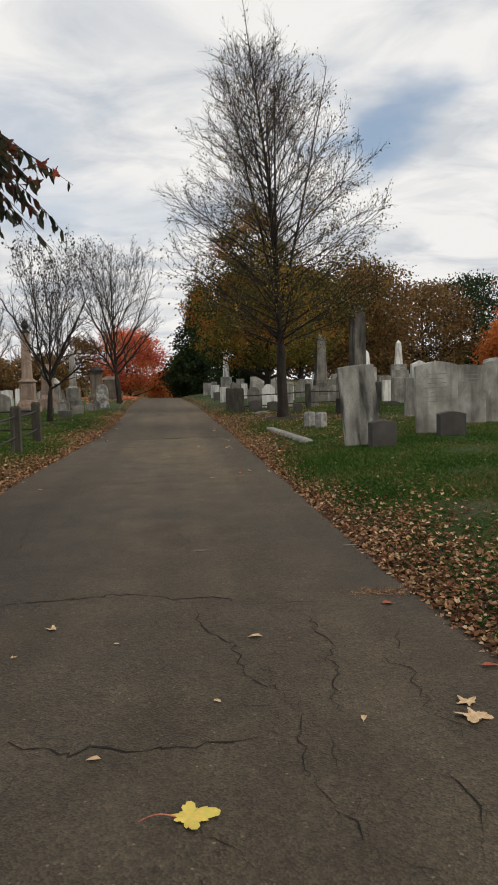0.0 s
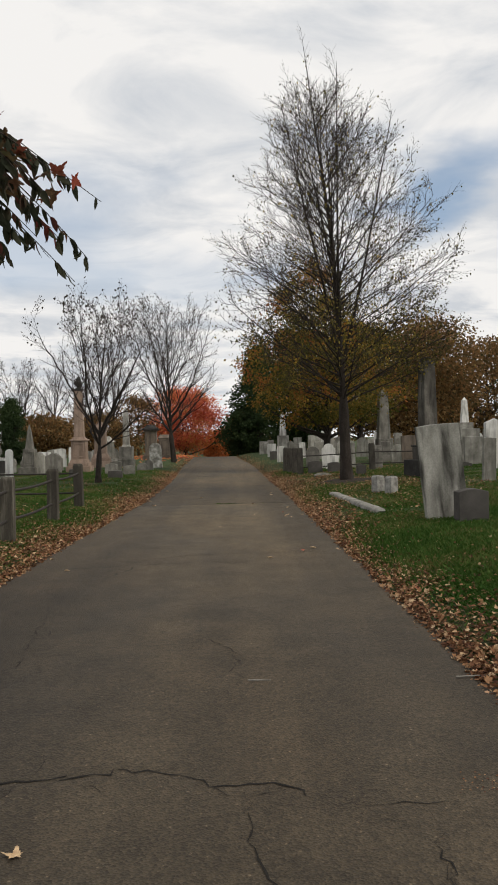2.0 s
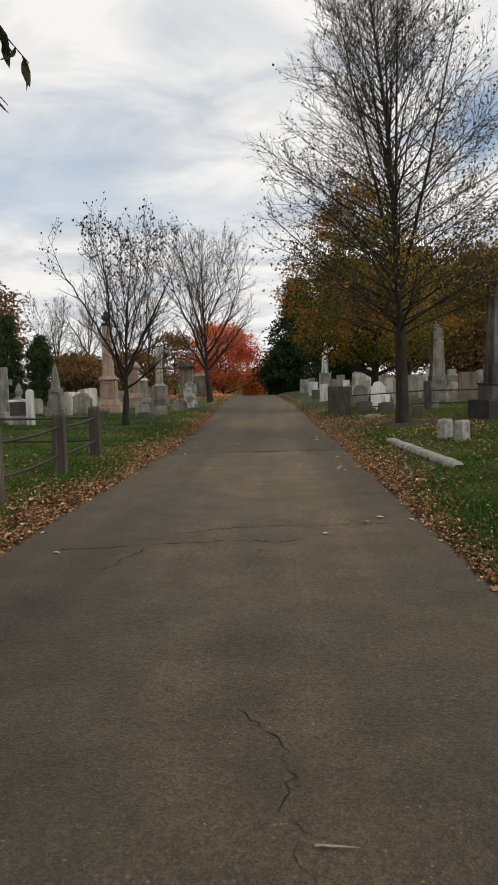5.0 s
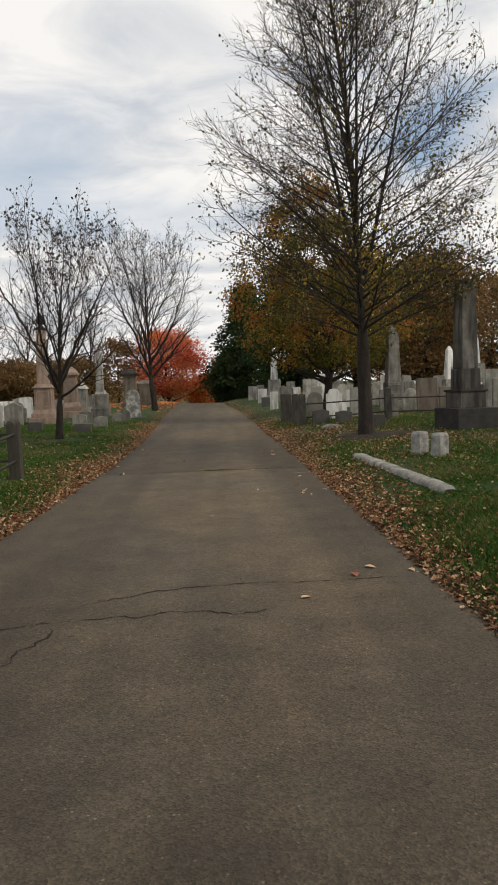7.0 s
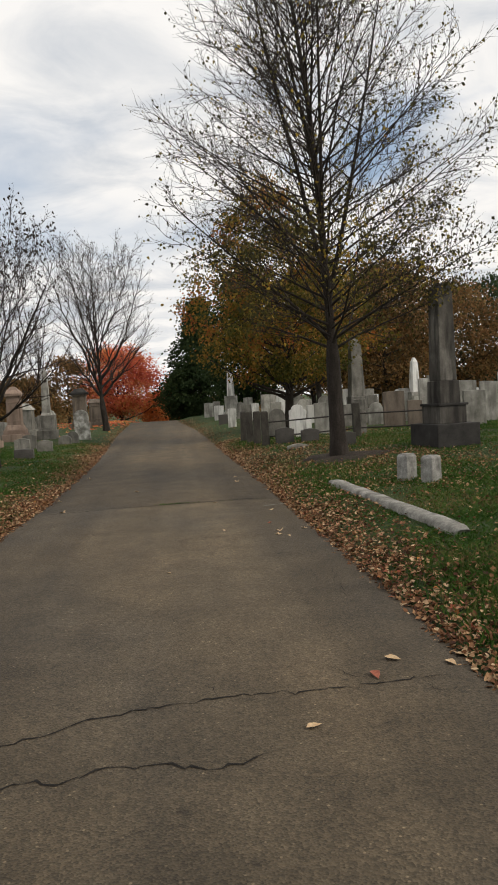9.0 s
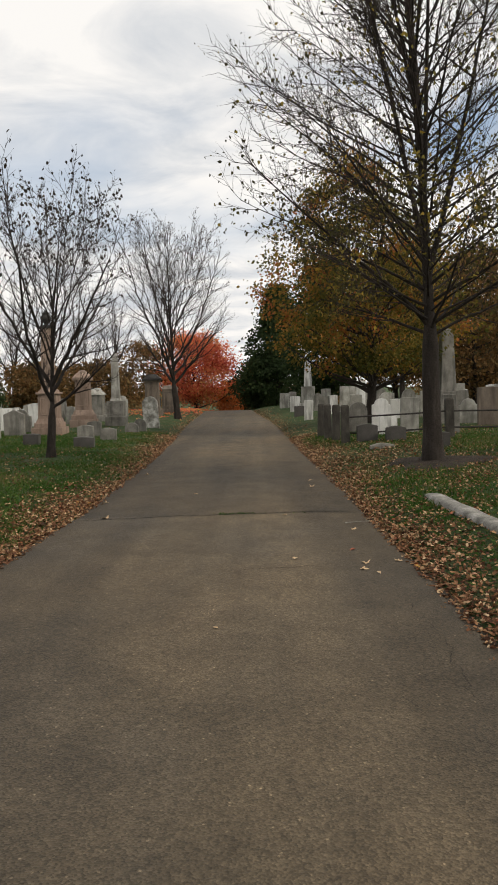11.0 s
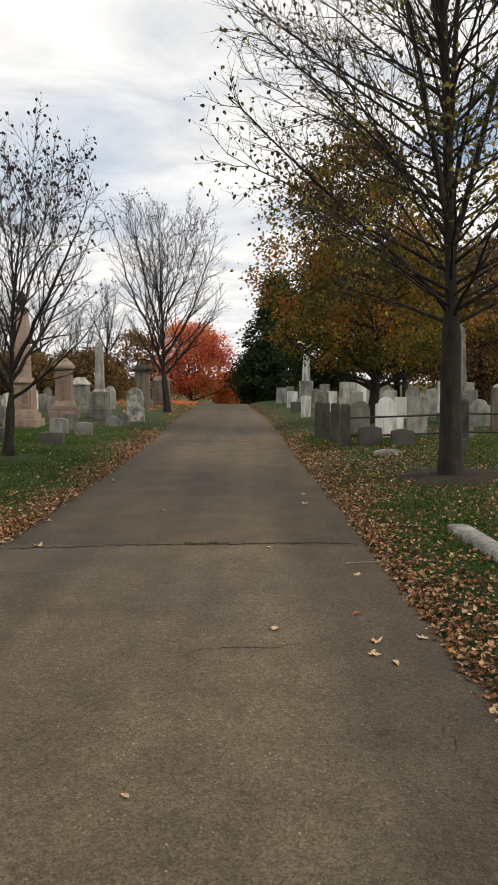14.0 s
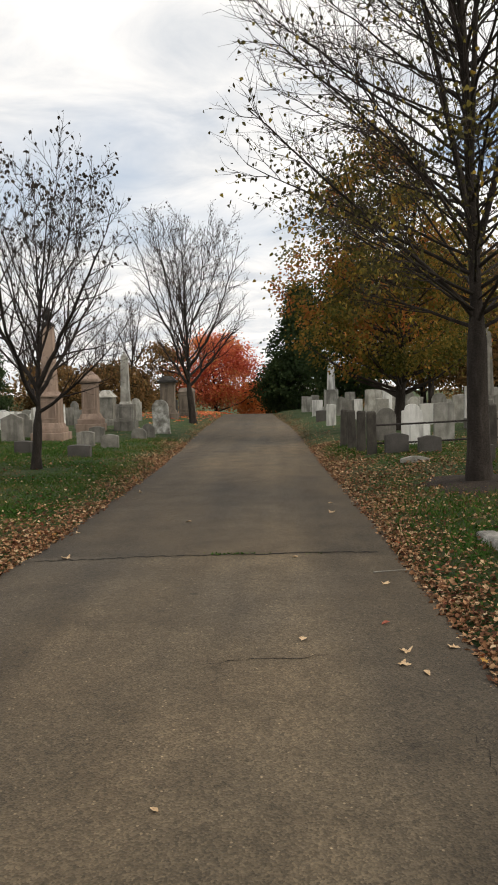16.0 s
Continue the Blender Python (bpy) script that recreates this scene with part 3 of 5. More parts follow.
crack([(-1.37, 10.03), (-1.36, 10.2), (-1.29, 10.42), (-1.19, 10.67), (-1.19, 10.93)], 0.019, 14, 4)
crack([(-2.2, 18.5), (-1.83, 18.55), (-1.04, 18.66), (-0.43, 18.72), (0.04, 18.72), (0.64, 18.8), (1.25, 18.82)], 0.045, 15)
crack([(-0.4, 15.86), (-0.06, 15.95), (0.2, 16.0), (0.53, 16.06)], 0.01, 16)
crack([(-2.4, 30.8), (-0.84, 30.8), (0.9, 30.75)], 0.09, 17, 0)
crack([(-2.6, 42.2), (-1.0, 42.0), (0.6, 42.0)], 0.12, 18, 0)
crack([(-1.67, 8.98), (-1.54, 8.4), (-1.48, 7.68), (-1.42, 7.27), (-1.41, 6.73)], 0.008, 19, 8)
crack([(-1.5, 8.2), (-1.3, 7.8), (-1.36, 7.4), (-1.2, 7.0)], 0.006, 29, 7)
crack([(-1.32, 6.11), (-1.17, 6.1), (-1.01, 6.08)], 0.008, 24, 3)
crack([(1.22, 4.76), (1.15, 4.42), (1.28, 4.28)], 0.008, 20, 5)
crack([(0.95, 4.4), (1.1, 4.1), (1.05, 3.7), (1.25, 3.4)], 0.007, 22, 8)
crack([(0.9, 3.3), (1.0, 3.0), (0.9, 2.75)], 0.008, 23, 7)
crack([(-1.9, 9.6), (-1.6, 9.2), (-1.62, 8.9)], 0.009, 26, 5)
crack([(1.05, 13.2), (1.12, 14.2), (1.05, 15.2)], 0.004, 27, 0)


# headstones and monuments
def headstone(x, y, w, h, top, mat, label, d=0.1, rz=0, rx=0, ry=0, group="headstones", foot=None, lines=0):
    """A stone slab in the turf; foot: a wider plinth (height, material); lines: worn rows of lettering."""
    m = at(x, y, rz, rx, ry, 0.05)
    if foot is None and not lines:
        return thing("headstone", label, "headstone", m, group, data=bm_mesh("headstone", slab(w, h + 0.05, d, top), mat))
    ob = thing("headstone", label, "headstone", m, group)
    z = 0.05
    if foot:
        part("plinth", bm_mesh("plinth", block(w * 1.22, d * 2.2, foot[0] + 0.05), foot[1]), ob)
        z = foot[0] + 0.05
    face = part("slab", bm_mesh("slab", slab(w, h + 0.05 - z + (0.03 if foot else 0.05), d, top, z=z - (0.03 if foot else 0.05)), mat), ob)
    rng = random.Random(int(x * 100))
    for k in range(lines):
        wide = w * rng.uniform(0.3, 0.62)
        part("inscription_line", bm_mesh("inscription_line", block(wide, 0.003, 0.014, h * 0.86 - k * 0.085, 0), M_LETTER), face, m=pose(rng.uniform(-0.03, 0.03), -d / 2 - 0.001, 0))
    return ob


WHITE = "weathered white marble headstone with dark vertical stains"
GREY = "grey granite headstone standing in the grass"
headstone(3.05, 12.88, 0.62, 1.37, "flat", M_STREAKED, "tall leaning white marble slab with dark rain streaks", 0.11, 4, 0, -6)
headstone(4.8, 14.22, 0.8, 1.37, "low", M_MARBLE, "tall weathered marble slab with worn rows of lettering", 0.11, -3, 1, -2, lines=7)
headstone(3.24, 12.4, 0.42, 0.45, "low", M_DARKSTONE, "low dark granite marker with curved pale top", 0.22, 3)
headstone(4.84, 13.6, 0.48, 0.46, "low", M_DARKSTONE, "low dark granite marker with curved pale top", 0.24, -3)
headstone(6.35, 16.6, 0.75, 1.32, "flat", M_MARBLE, WHITE, 0.1, -4, 0, 1, lines=3)
headstone(7.15, 16.9, 0.72, 1.42, "low", M_MARBLE, WHITE, 0.1, -2, 1, 0)
headstone(7.95, 17.4, 0.8, 1.36, "flat", M_MARBLE, WHITE, 0.1, 2, 0, -1)
headstone(6.11, 20.1, 0.32, 1.05, "flat", M_MARBLE, "narrow stained marble headstone with broken top", 0.1, 5, 1, 1)
headstone(9.1, 31.0, 0.75, 1.36, "flat", M_MARBLE, WHITE, 0.1, 0)
headstone(8.0, 31.5, 0.5, 1.5, "flat", M_MARBLE, WHITE, 0.1, 0, 0, -1)
headstone(8.3, 26.0, 0.6, 1.62, "gable", M_PALEMARBLE, "bright marble headstone with gabled cap", 0.2, 4)
headstone(9.6, 22.5, 0.85, 1.6, "low", M_MARBLE, WHITE, 0.12, 0)
headstone(10.8, 23.5, 0.8, 1.45, "flat", M_MARBLE, WHITE, 0.12, 3)
headstone(7.28, 18.2, 0.36, 0.28, "flat", M_GREYSTONE, "small square stone marker in the grass", 0.3, 6)
headstone(6.75, 17.6, 0.3, 0.22, "flat", M_MARBLE, "small square stone marker in the grass", 0.24, -6)
headstone(7.84, 27.8, 0.55, 0.17, "low", M_DARKSTONE, "low dark stone marker in the grass", 0.2)
# inside the railed plot
headstone(2.83, 30.25, 0.5, 0.84, "arch", M_GREYSTONE, "grey arched headstone with dark panel", 0.12, 2)
headstone(3.33, 29.4, 0.5, 0.92, "shoulder", M_PALEMARBLE, "bright white shouldered marble headstone", 0.1, 0)
headstone(3.4, 28.8, 0.46, 0.5, "flat", M_PALEMARBLE, "short bright white marble headstone", 0.12, 0)
headstone(2.58, 26.95, 0.48, 0.42, "low", M_DARKSTONE, "low dark arched granite marker", 0.14, 0)
headstone(3.2, 26.7, 0.46, 0.34, "low", M_DARKSTONE, "low grey arched granite marker", 0.14, 0)
headstone(4.06, 29.3, 0.48, 0.92, "flat", M_MARBLE, WHITE, 0.1, 0)
headstone(4.95, 28.4, 0.36, 0.7, "arch", M_GREYSTONE, GREY, 0.1, 0)
headstone(2.64, 25.2, 0.53, 0.1, "low", M_CURB, "low curved white stone edge in leaf litter", 0.1, 4)
headstone(3.74, 24.6, 0.27, 0.3, "flat", M_DARKSTONE, "small dark square stone marker", 0.25, 0)
# rows farther up the slope
rows = random.Random(11)
for x, y, w, h, top, mat in [
    (1.75, 56, 0.6, 0.95, "flat", M_MARBLE), (2.3, 56.5, 0.45, 1.0, "flat", M_MARBLE), (2.08, 49.3, 0.55, 0.82, "flat", M_PALEMARBLE),
    (1.96, 43.3, 0.48, 0.48, "flat", M_DARKSTONE), (2.11, 39.6, 0.36, 0.8, "flat", M_PALEMARBLE), (3.21, 48.5, 0.42, 0.93, "arch", M_GREYSTONE),
    (3.83, 50, 0.53, 1.15, "flat", M_MARBLE), (3.22, 44.3, 0.55, 0.82, "flat", M_GREYSTONE), (3.56, 43.4, 0.36, 0.87, "flat", M_PALEMARBLE)]:
    headstone(x, y, w, h, top, mat, WHITE if mat is not M_GREYSTONE and mat is not M_DARKSTONE else GREY, 0.12, rows.uniform(-5, 5), rows.uniform(-2, 2), rows.uniform(-2, 2), "headstones by the lane")
for x, y, w, h, top, mat in [
    (4.51, 46, 0.84, 1.25, "flat", M_MARBLE), (5.0, 45, 0.42, 1.5, "flat", M_PALEMARBLE), (5.44, 46, 0.52, 1.2, "flat", M_MARBLE),
    (4.2, 41, 0.5, 0.9, "flat", M_MARBLE), (5.3, 40, 0.45, 0.95, "shoulder", M_MARBLE), (6.46, 36.5, 0.3, 1.3, "flat", M_PALEMARBLE),
    (7.75, 37.9, 0.4, 1.26, "flat", M_MARBLE), (6.83, 31.3, 0.72, 1.13, "flat", M_BROWNSTONE), (7.15, 30.2, 0.45, 0.83, "flat", M_BROWNSTONE),
    (7.85, 31.7, 0.4, 0.76, "flat", M_PALEMARBLE), (8.62, 29.1, 0.68, 1.05, "flat", M_MARBLE), (9.94, 31.2, 0.58, 1.3, "flat", M_MARBLE)]:
    headstone(x, y, w, h, top, mat, "brown sandstone headstone with chipped edges" if mat is M_BROWNSTONE else WHITE, 0.12, rows.uniform(-5, 5), rows.uniform(-2, 2), rows.uniform(-2, 2), "headstones behind the railing")
for k in range(34):
    x, y = 5.6 + (k % 9) * 1.15 + rows.uniform(-0.3, 0.3), 33.5 + (k // 9) * 4.3 + rows.uniform(-0.7, 0.7)
    headstone(x, y, rows.uniform(0.4, 0.65), rows.uniform(0.7, 1.2), rows.choice(["flat", "flat", "arch", "shoulder", "low"]), rows.choice([M_MARBLE, M_MARBLE, M_PALEMARBLE, M_GREYSTONE]), "pale headstone in a crowded far row", 0.11, rows.uniform(-6, 6), rows.uniform(-3, 3), rows.uniform(-3, 3), "far rows of headstones")
# beside the lane, other bank
headstone(-3.92, 37.1, 0.58, 1.2, "arch", M_LICHEN, "white marble headstone with arched top and dark lichen face", 0.12, 0, 0, -3)
headstone(-5.02, 31.2, 0.47, 0.42, "low", M_GREYSTONE, "small grey arched headstone with pale rim", 0.16)
headstone(-4.23, 30.6, 0.46, 0.36, "low", M_GREYSTONE, "small grey arched headstone with pale rim", 0.16, 4)
headstone(-5.09, 32.7, 0.44, 0.47, "low", M_GREYSTONE, "small grey arched headstone with pale rim", 0.14, -3)
headstone(-4.23, 34.5, 0.46, 0.33, "arch", M_GREYSTONE, "small grey arched headstone with pale rim", 0.16, 3)
headstone(-4.06, 35.2, 0.43, 0.44, "arch", M_GREYSTONE, "small grey arched headstone with pale rim", 0.14)
headstone(-4.33, 28.1, 0.5, 0.27, "flat", M_DARKSTONE, "low dark block marker with pale top", 0.3, 6)
headstone(-5.96, 29.1, 0.4, 0.31, "flat", M_DARKSTONE, "low dark block marker with pale top", 0.3, 4)
headstone(-5.58, 18.5, 0.36, 0.35, "arch", M_GREYSTONE, "small grey arched headstone inside the post fence", 0.14)
headstone(-7.19, 49.0, 0.6, 1.15, "shoulder", M_MARBLE, WHITE, 0.12)
headstone(-9.74, 33.9, 0.36, 0.65, "arch", M_MARBLE, WHITE, 0.1)
headstone(-9.1, 33.8, 0.48, 0.64, "arch", M_MARBLE, WHITE, 0.1, 4)
headstone(-8.09, 32.2, 0.42, 0.92, "shoulder", M_MARBLE, WHITE, 0.1)
headstone(-7.9, 33.6, 0.68, 0.85, "gable", M_GREYSTONE, "blue-grey gabled headstone on the grass", 0.14)
headstone(-7.49, 26.4, 0.24, 1.1, "arch", M_PALEMARBLE, "narrow white marble headstone", 0.12, 6)
headstone(-10.46, 44.0, 0.85, 0.9, "low", M_MARBLE, WHITE, 0.2)
headstone(-9.26, 43.0, 0.35, 1.0, "flat", M_PALEMARBLE, "bright white marble headstone", 0.12)
headstone(-6.7, 58.0, 0.8, 1.0, "low", M_DARKSTONE, "dark polished headstone beside the lane", 0.2)
for k in range(26):
    x, y = -8.0 - (k % 7) * 1.7 + rows.uniform(-0.5, 0.5), 36.5 + (k // 7) * 4.6 + rows.uniform(-0.9, 0.9)
    headstone(x, y, rows.uniform(0.4, 0.75), rows.uniform(0.55, 1.1), rows.choice(["flat", "arch", "arch", "shoulder", "low"]), rows.choice([M_MARBLE, M_PALEMARBLE, M_GREYSTONE, M_GREYSTONE]), "pale headstone among far monuments", 0.12, rows.uniform(-6, 6), rows.uniform(-3, 3), rows.uniform(-3, 3), "far headstones")


def monument(x, y, label, steps, rz=0, group="monuments", category="monument"):
    """Blocks from the ground up: (part, width, height, narrowing to its top, material, bevel). An urn is turned, a die carries a sunk panel."""
    ob = thing("monument", label, category, at(x, y, rz, sink=0.06), group)
    z = 0.0
    for k, (name, w, h, top, mat, bevel) in enumerate(steps):
        rise = h + (0.06 if k == 0 else 0)
        if name == "urn":
            part(name, turned_urn(w, rise, z, mat), ob)
        else:
            made = part(name, bm_mesh(name, block(w, w, rise, z, bevel, top), mat), ob)
        if name == "die" and h > 0.6:
            t = w * 0.09
            for nm, pw, ph, px, pz in (("panel_moulding", w * 0.7, t * 0.5, 0, z + rise * 0.14), ("panel_moulding", w * 0.7, t * 0.5, 0, z + rise * 0.82), ("panel_moulding", t * 0.5, rise * 0.68, -w * 0.35, z + rise * 0.14), ("panel_moulding", t * 0.5, rise * 0.68, w * 0.35, z + rise * 0.14)):
                part(nm, bm_mesh(nm, block(pw, 0.05, ph, pz, 0.006), mat), made, m=pose(px, -w / 2 + 0.012, 0))
        z += rise - 0.002
    return ob


def turned_urn(w, h, z, mat):
    """A carved urn with foot, belly, neck and lid."""
    prof = [(0.42, 0), (0.42, 0.06), (0.2, 0.12), (0.2, 0.18), (0.46, 0.34), (0.5, 0.5), (0.4, 0.62), (0.24, 0.7), (0.36, 0.76), (0.3, 0.82), (0.12, 0.9), (0.13, 0.95), (0.02, 1.0)]
    pts = [(0, 0, z + h * b) for a, b in prof]
    v, f = tubes([(pts, [w * a for a, b in prof])], 16)
    return mesh_of("urn", v, f, mat, True)


S, W, B, T, G = M_SANDSTONE, M_BROWNSTONE, M_BLACKSTONE, M_STAINED, M_GREYSTONE
monument(5.28, 22.6, "tall stained obelisk on a blackened stepped base", [("base", 1.0, 0.46, 1, B, 0.02), ("die", 0.64, 0.36, 1, T, 0.02), ("cornice", 0.7, 0.05, 1, B, 0.015), ("pedestal", 0.48, 0.46, 0.96, T, 0.015), ("shaft", 0.4, 1.85, 0.86, T, 0.02), ("tip", 0.36, 0.12, 0.5, B, 0.015)], 14)
monument(2.97, 52, "white obelisk on a square pedestal", [("base", 1.0, 0.35, 1, M_MARBLE, 0.02), ("die", 0.72, 0.95, 0.97, M_MARBLE, 0.02), ("shaft", 0.42, 1.35, 0.72, M_PALEMARBLE, 0.012), ("tip", 0.3, 0.18, 0.1, M_PALEMARBLE, 0.01)], 3)
monument(13.2, 45, "slender white obelisk on a marble pedestal", [("base", 1.1, 0.5, 1, M_MARBLE, 0.02), ("die", 0.8, 1.3, 1, M_MARBLE, 0.015), ("shaft", 0.42, 1.3, 0.65, M_PALEMARBLE, 0.01), ("tip", 0.27, 0.18, 0.1, M_PALEMARBLE, 0.005)], 0)
monument(6.38, 34.5, "tall grey obelisk among headstones", [("base", 0.9, 0.3, 1, G, 0.02), ("die", 0.62, 0.7, 0.97, G, 0.02), ("shaft", 0.52, 2.0, 0.7, G, 0.015), ("tip", 0.36, 0.16, 0.1, G, 0.01)], 4)
monument(8.42, 34, "carved white column on a marble block", [("base", 0.7, 0.3, 1, M_MARBLE, 0.02), ("die", 0.5, 0.75, 0.95, M_MARBLE, 0.02), ("shaft", 0.32, 1.1, 0.65, M_PALEMARBLE, 0.02), ("tip", 0.2, 0.15, 0.3, M_PALEMARBLE, 0.01)], 9)
monument(-6.9, 34.2, "brown sandstone obelisk on a stepped pedestal", [("base", 1.02, 0.24, 1, S, 0.02), ("lower_step", 0.86, 0.16, 1, S, 0.02), ("plinth_moulding", 0.78, 0.14, 0.86, S, 0.02), ("die", 0.64, 0.8, 0.96, S, 0.015), ("cornice", 0.74, 0.07, 1, S, 0.02), ("moulding", 0.6, 0.1, 0.8, S, 0.015), ("shaft", 0.42, 2.0, 0.76, S, 0.012), ("cap", 0.4, 0.08, 0.9, B, 0.02), ("urn", 0.36, 0.55, 1, B, 0)], 2)
monument(-6.9, 39, "brown sandstone pillar with a pyramid cap", [("base", 0.98, 0.3, 1, S, 0.02), ("step", 0.86, 0.18, 1, S, 0.02), ("plinth_moulding", 0.8, 0.2, 0.78, S, 0.02), ("die", 0.58, 1.12, 0.93, S, 0.015), ("neck", 0.6, 0.06, 1, S, 0.01), ("cornice", 0.72, 0.12, 1, S, 0.03), ("cap", 0.66, 0.16, 0.7, S, 0.03), ("finial", 0.4, 0.12, 0.5, S, 0.04)], 3)
monument(-5.75, 39.8, "pale shaft on a blue-grey granite die", [("base", 0.82, 0.36, 1, G, 0.02), ("die", 0.68, 0.64, 1, G, 0.015), ("plinth", 0.44, 0.1, 0.85, M_MARBLE, 0.01), ("shaft", 0.34, 1.72, 0.74, M_MARBLE, 0.012), ("tip", 0.25, 0.16, 0.2, M_MARBLE, 0.01)], 2)
monument(-7.5, 44, "grey tomb with a peaked roof", [("base", 1.0, 0.3, 1, G, 0.02), ("body", 0.72, 0.95, 1, G, 0.015), ("roof", 0.86, 0.32, 0.35, M_MARBLE, 0.015)], 0)
monument(-5.87, 51.2, "dark square pillar with an overhanging cap", [("base", 1.1, 0.3, 1, W, 0.02), ("step", 0.94, 0.18, 0.9, W, 0.02), ("die", 0.76, 1.4, 1, W, 0.02), ("neck", 0.86, 0.08, 1, W, 0.01), ("cornice", 1.06, 0.12, 1, B, 0.02), ("cap", 0.92, 0.24, 0.5, B, 0.04)], 3)
monument(-5.3, 54.8, "broad brown stone pillar beside the lane", [("base", 1.1, 0.25, 1, W, 0.02), ("die", 0.9, 1.2, 0.97, W, 0.02), ("cap", 0.98, 0.24, 0.7, W, 0.02)], 0)
monument(-10.3, 28.8, "massive brownstone monument with a heavy stepped cornice", [("base", 2.5, 0.22, 1, W, 0.03), ("second_step", 2.2, 0.18, 1, M_SANDSTONE, 0.03), ("third_step", 1.9, 0.18, 1, W, 0.03), ("plinth", 1.6, 0.16, 1, W, 0.04), ("plinth_moulding", 1.5, 0.18, 0.76, W, 0.05), ("die", 1.05, 1.56, 0.97, W, 0.02), ("neck", 1.12, 0.08, 1, W, 0.02), ("lower_cornice", 1.28, 0.1, 1, W, 0.04), ("cornice", 1.46, 0.12, 1, W, 0.03), ("upper_cornice", 1.62, 0.09, 1, W, 0.03), ("cap", 1.5, 0.16, 0.72, W, 0.05), ("cap_ridge", 1.0, 0.12, 0.6, W, 0.05)], 10)
monument(-8.48, 32.2, "grey spire monument among headstones", [("base", 0.8, 0.3, 1, G, 0.02), ("die", 0.5, 0.75, 0.9, G, 0.02), ("shaft", 0.3, 0.7, 0.5, G, 0.01), ("tip", 0.16, 0.3, 0.1, G, 0.01)], 0)
monument(-8.0, 26.9, "white carved urn on a dark block and pale plinth", [("plinth", 0.62, 0.3, 1, M_MARBLE, 0.02), ("block", 0.5, 0.42, 0.97, M_DARKSTONE, 0.02), ("cap", 0.56, 0.07, 1, M_PALEMARBLE, 0.015), ("urn", 0.25, 0.52, 1, M_MARBLE, 0)], 4)


def stone_cross(x, y, h, rz):
    ob = thing("stone_cross", "pale marble cross on a square base", "cross", at(x, y, rz), "monuments")
    part("base", bm_mesh("base", block(0.6, 0.5, 0.4), M_MARBLE), ob)
    part("upright", bm_mesh("upright", block(0.24, 0.18, h - 0.4, 0.4), M_MARBLE), ob)
    part("arm", bm_mesh("arm", block(0.5, 0.17, 0.2, h * 0.68), M_MARBLE), ob)


stone_cross(-8.95, 28.2, 1.85, 5)


def fence_post(w, h, mat, name="post"):
    bm = block(w, w * 0.85, h, 0, 0.012, 0.96)
    cap = block(w * 0.96, w * 0.82, 0.035, h - 0.002, 0.006, 0.75)
    tmp = bpy.data.meshes.new("cap")
    cap.to_mesh(tmp)
    cap.free()
    bm.from_mesh(tmp)
    bpy.data.meshes.remove(tmp)
    return bm_mesh(name, bm, mat)


def lot_marker(x, y, w, h, rz):
    thing("boundary_stone", "small square pale granite boundary stone in the grass", "stone marker", at(x, y, rz), "boundary stones", data=fence_post(w, h + 0.01, M_MARKER, "boundary_stone"))


lot_marker(3.0, 17.95, 0.22, 0.35, 34)
lot_marker(3.19, 17.5, 0.22, 0.34, 36)


def kerb_stone(x0, y0, x1, y1):
    """A long rounded kerb lying half sunk in the turf, its ends worn down."""
    n_, sides = 70, 14
    mid = ((x0 + x1) / 2, (y0 + y1) / 2)
    z0 = gz(*mid)
    across = unit2(-(y1 - y0), x1 - x0)
    v, f = [], []
    for i in range(n_):
        s = i / (n_ - 1)
        x, y = x0 + (x1 - x0) * s, y0 + (y1 - y0) * s
        swell = min(1.0, 0.7 + 9 * min(s, 1 - s), 0.8 + 14 * abs(s - 0.45)) * (1 + 0.04 * noise.noise((s * 9, 0.0, 4.0)))
        for k in range(sides):
            a = 2 * math.pi * k / sides
            c, h = math.cos(a), math.sin(a)
            w = 0.105 * math.copysign(abs(c) ** 0.5, c) * swell + 0.008 * noise.noise((s * 11, c, h))
            z = 0.1 * math.copysign(abs(h) ** 0.45, h) * swell + 0.008 * noise.noise((s * 12, c + 5, h))
            v.append((x - mid[0] + across[0] * w, y - mid[1] + across[1] * w, gz(x, y) - z0 + z - 0.035))
    for i in range(n_ - 1):
        for k in range(sides):
            p, q = i * sides + k, i * sides + (k + 1) % sides
            f += [(p, q, q + sides), (p, q + sides, p + sides)]
    for base in (0, (n_ - 1) * sides):
        f += [(base, base + k, base + k + 1) for k in range(1, sides - 1)]
    thing("kerb_stone", "long pale lichened granite kerb half sunk in grass", "kerb", pose(mid[0], mid[1], z0), data=mesh_of("kerb_stone", v, f, M_CURB, True))


def unit2(x, y):
    r = math.hypot(x, y)
    return x / r, y / r


kerb_stone(2.38, 14.35, 2.12, 18.8)


# fences
def rail_between(a, b, r, sag, fence, mat):
    k = np.linspace(0, 1, 9)
    p = np.array(a)[None] * (1 - k)[:, None] + np.array(b)[None] * k[:, None]
    p[:, 2] -= sag * 4 * k * (1 - k)
    v, f = tubes([(p, np.full(9, r))], 6)
    part("rail", mesh_of("rail", v, f, mat, True), fence, "dark thin iron rail")


